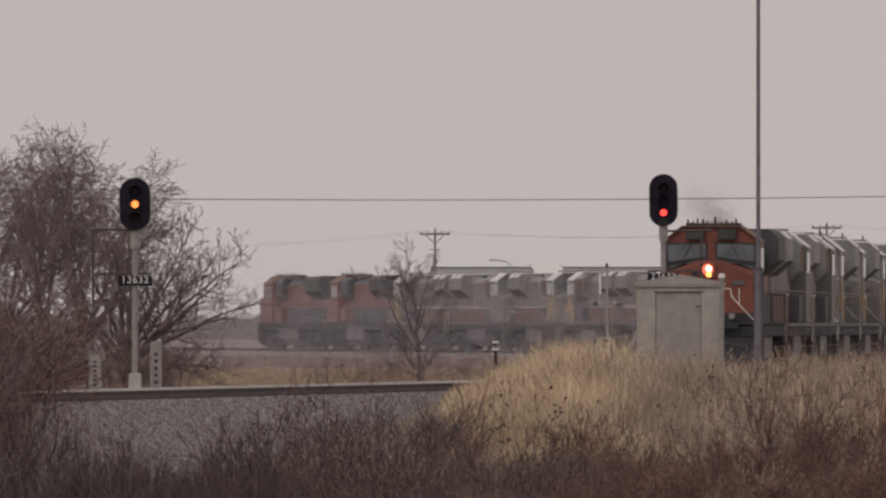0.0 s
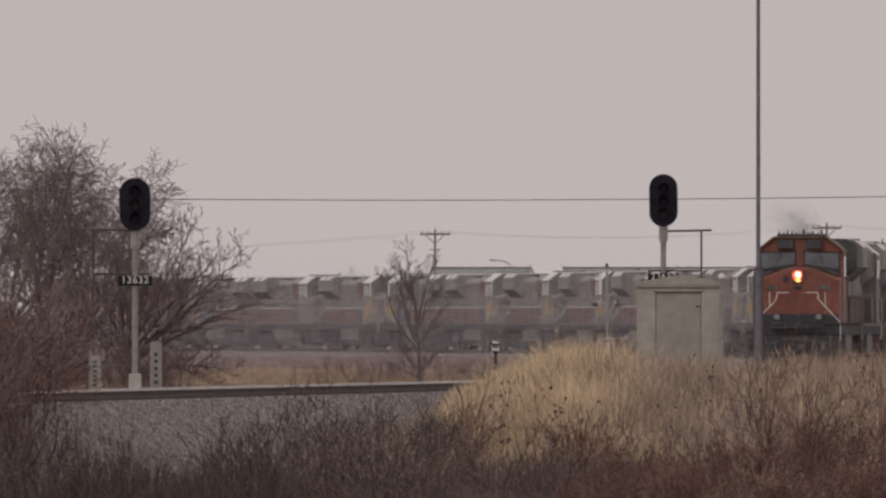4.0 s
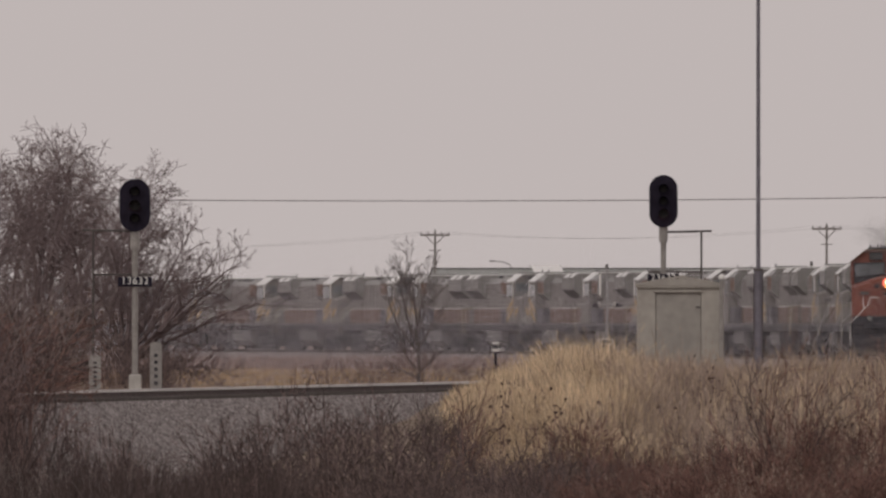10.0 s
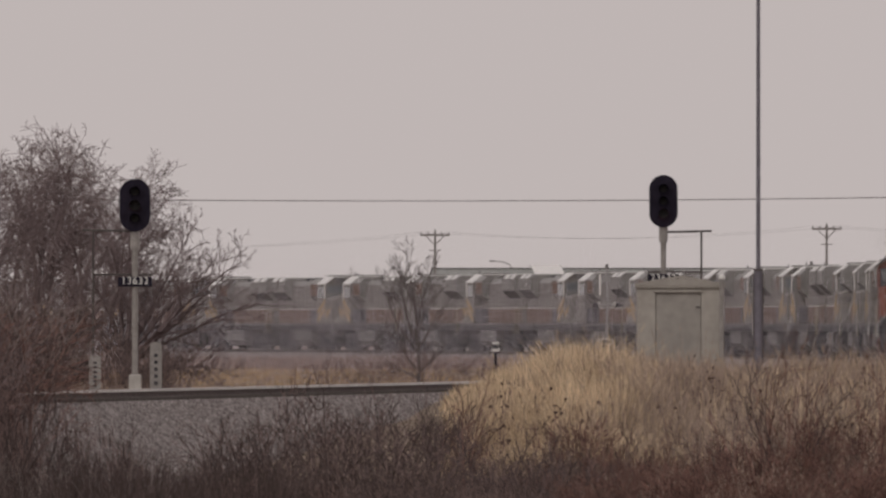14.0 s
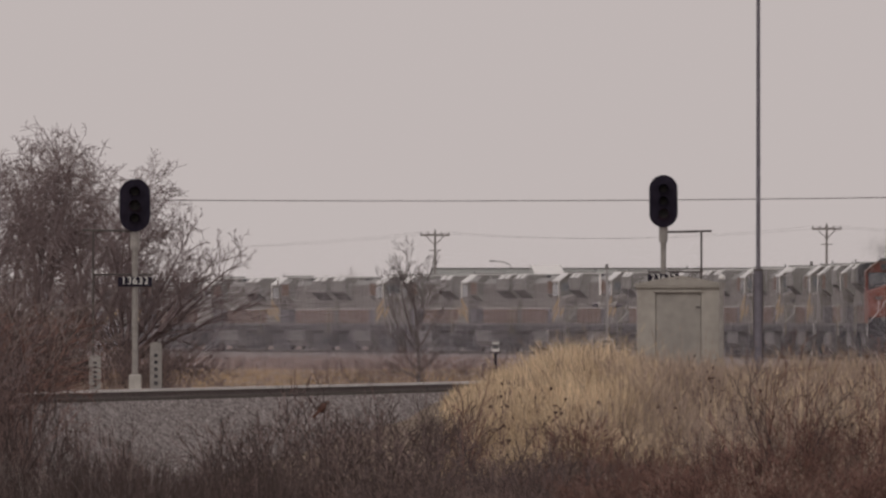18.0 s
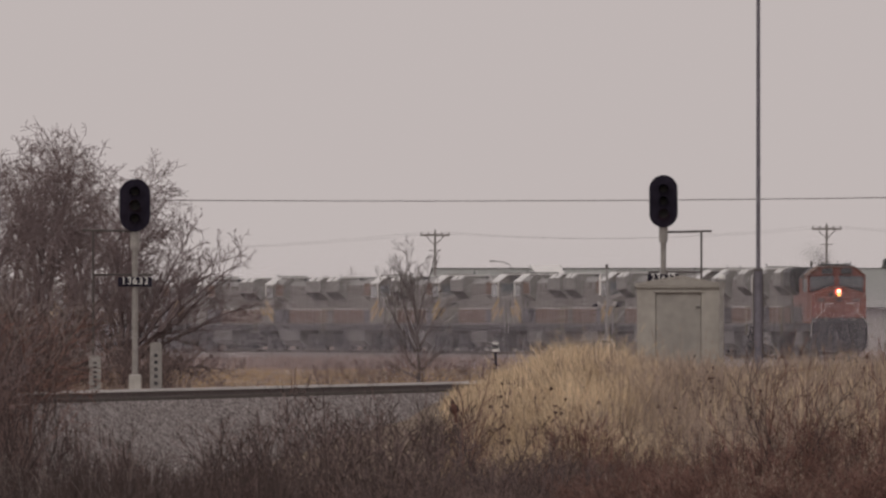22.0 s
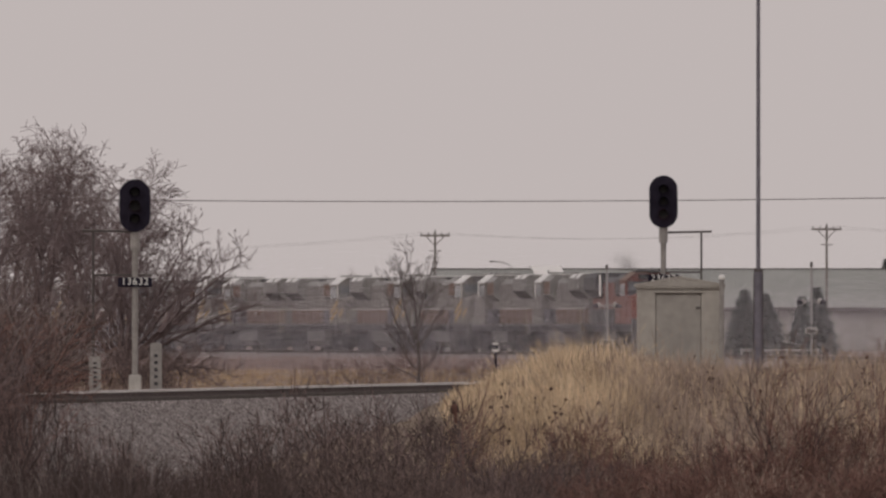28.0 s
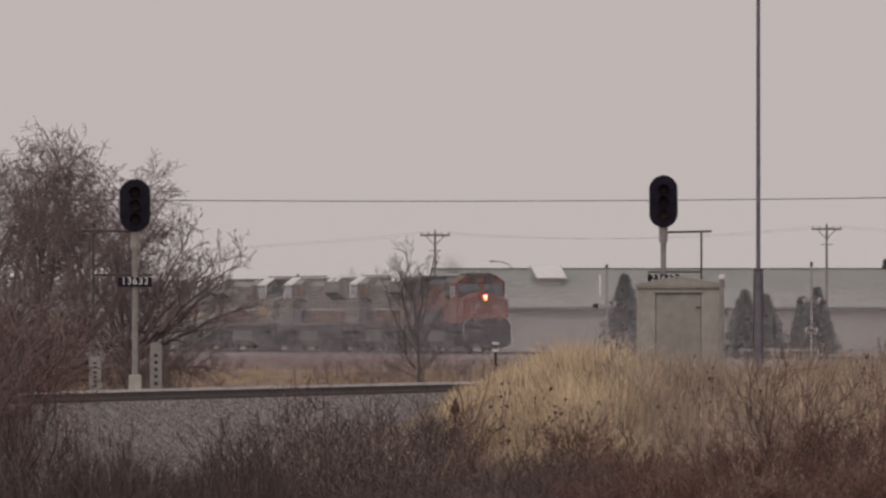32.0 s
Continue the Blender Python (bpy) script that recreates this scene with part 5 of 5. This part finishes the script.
def motions():
    for ob, lead, turn in TRAIN:
        rows = []
        for k in range(33):
            x, y, h = line(lead + SPEED * k)
            rows.append((float(k), pose(x, y, 0.0, 0, 0, -h + turn)))
        walk(ob, rows)
        if ob is TRAIN[0][0]:
            walk(SMOKE, rows)
    for (sg, sh, hz), lamp in ((SIGNAL_A, 0.0), (SIGNAL_B, -0.36)):
        shut, wide = pose(0, 0, hz + lamp), pose(0, 0.09, hz + lamp - 0.27)
        walk(sh, [(0.0, wide), (2.4, wide), (2.8, shut), (3.0, shut), (32.0, shut)])
    # the bird flies up out of the brush, rests, and crosses to a second perch
    low = surface(-3.3, 409)
    stay = pose(-2.88, 403.9, -0.3, 0, 48, 25)
    rows = [(0.0, pose(-3.3, 409, low)), (16.6, pose(-3.3, 409, low)), (16.95, pose(-3.25, 407, -1.3, 0, 0, 60)), (17.3, pose(-3.07, 404, -0.36, 0, 20, 40)), (17.5, stay), (18.55, stay),
            (18.9, pose(-2.2, 403.5, -1.2, 0, 15, 60)), (19.3, pose(-1.05, 403, -1.05, 0, 20, 40)), (19.5, pose(-0.42, 403, -0.68, 0, 25, 20)), (19.6, pose(-0.05, 403.2, -0.52, 0, 25, 10)),
            (19.7, pose(0.22, 403.6, -0.38, 0, 14, 0))]
    rows += [(t, pose(0.28, 403.8, -0.36, 0, tilt, 0)) for t, tilt in ((19.8, 12), (20.6, 10), (21.2, -12), (24.5, -10), (25.0, 0), (27.5, -6), (29.5, -4), (30.0, 16), (30.6, 4), (32.0, 0))]
    walk(BIRD, rows)
    for w, sx in WINGS:
        def turn(a):
            return pose(0.07 * sx, 0, 0.2, 0, -a * sx, 0)
        walk(w, [(0.0, turn(0)), (16.6, turn(0)), (16.8, turn(75)), (16.95, turn(30)), (17.1, turn(75)), (17.3, turn(20)), (17.45, turn(0)), (18.55, turn(0)), (18.7, turn(70)), (18.85, turn(25)),
                 (19.0, turn(75)), (19.15, turn(25)), (19.3, turn(75)), (19.45, turn(25)), (19.6, turn(75)), (19.7, turn(20)), (19.8, turn(0)), (32.0, turn(0))])


motions()
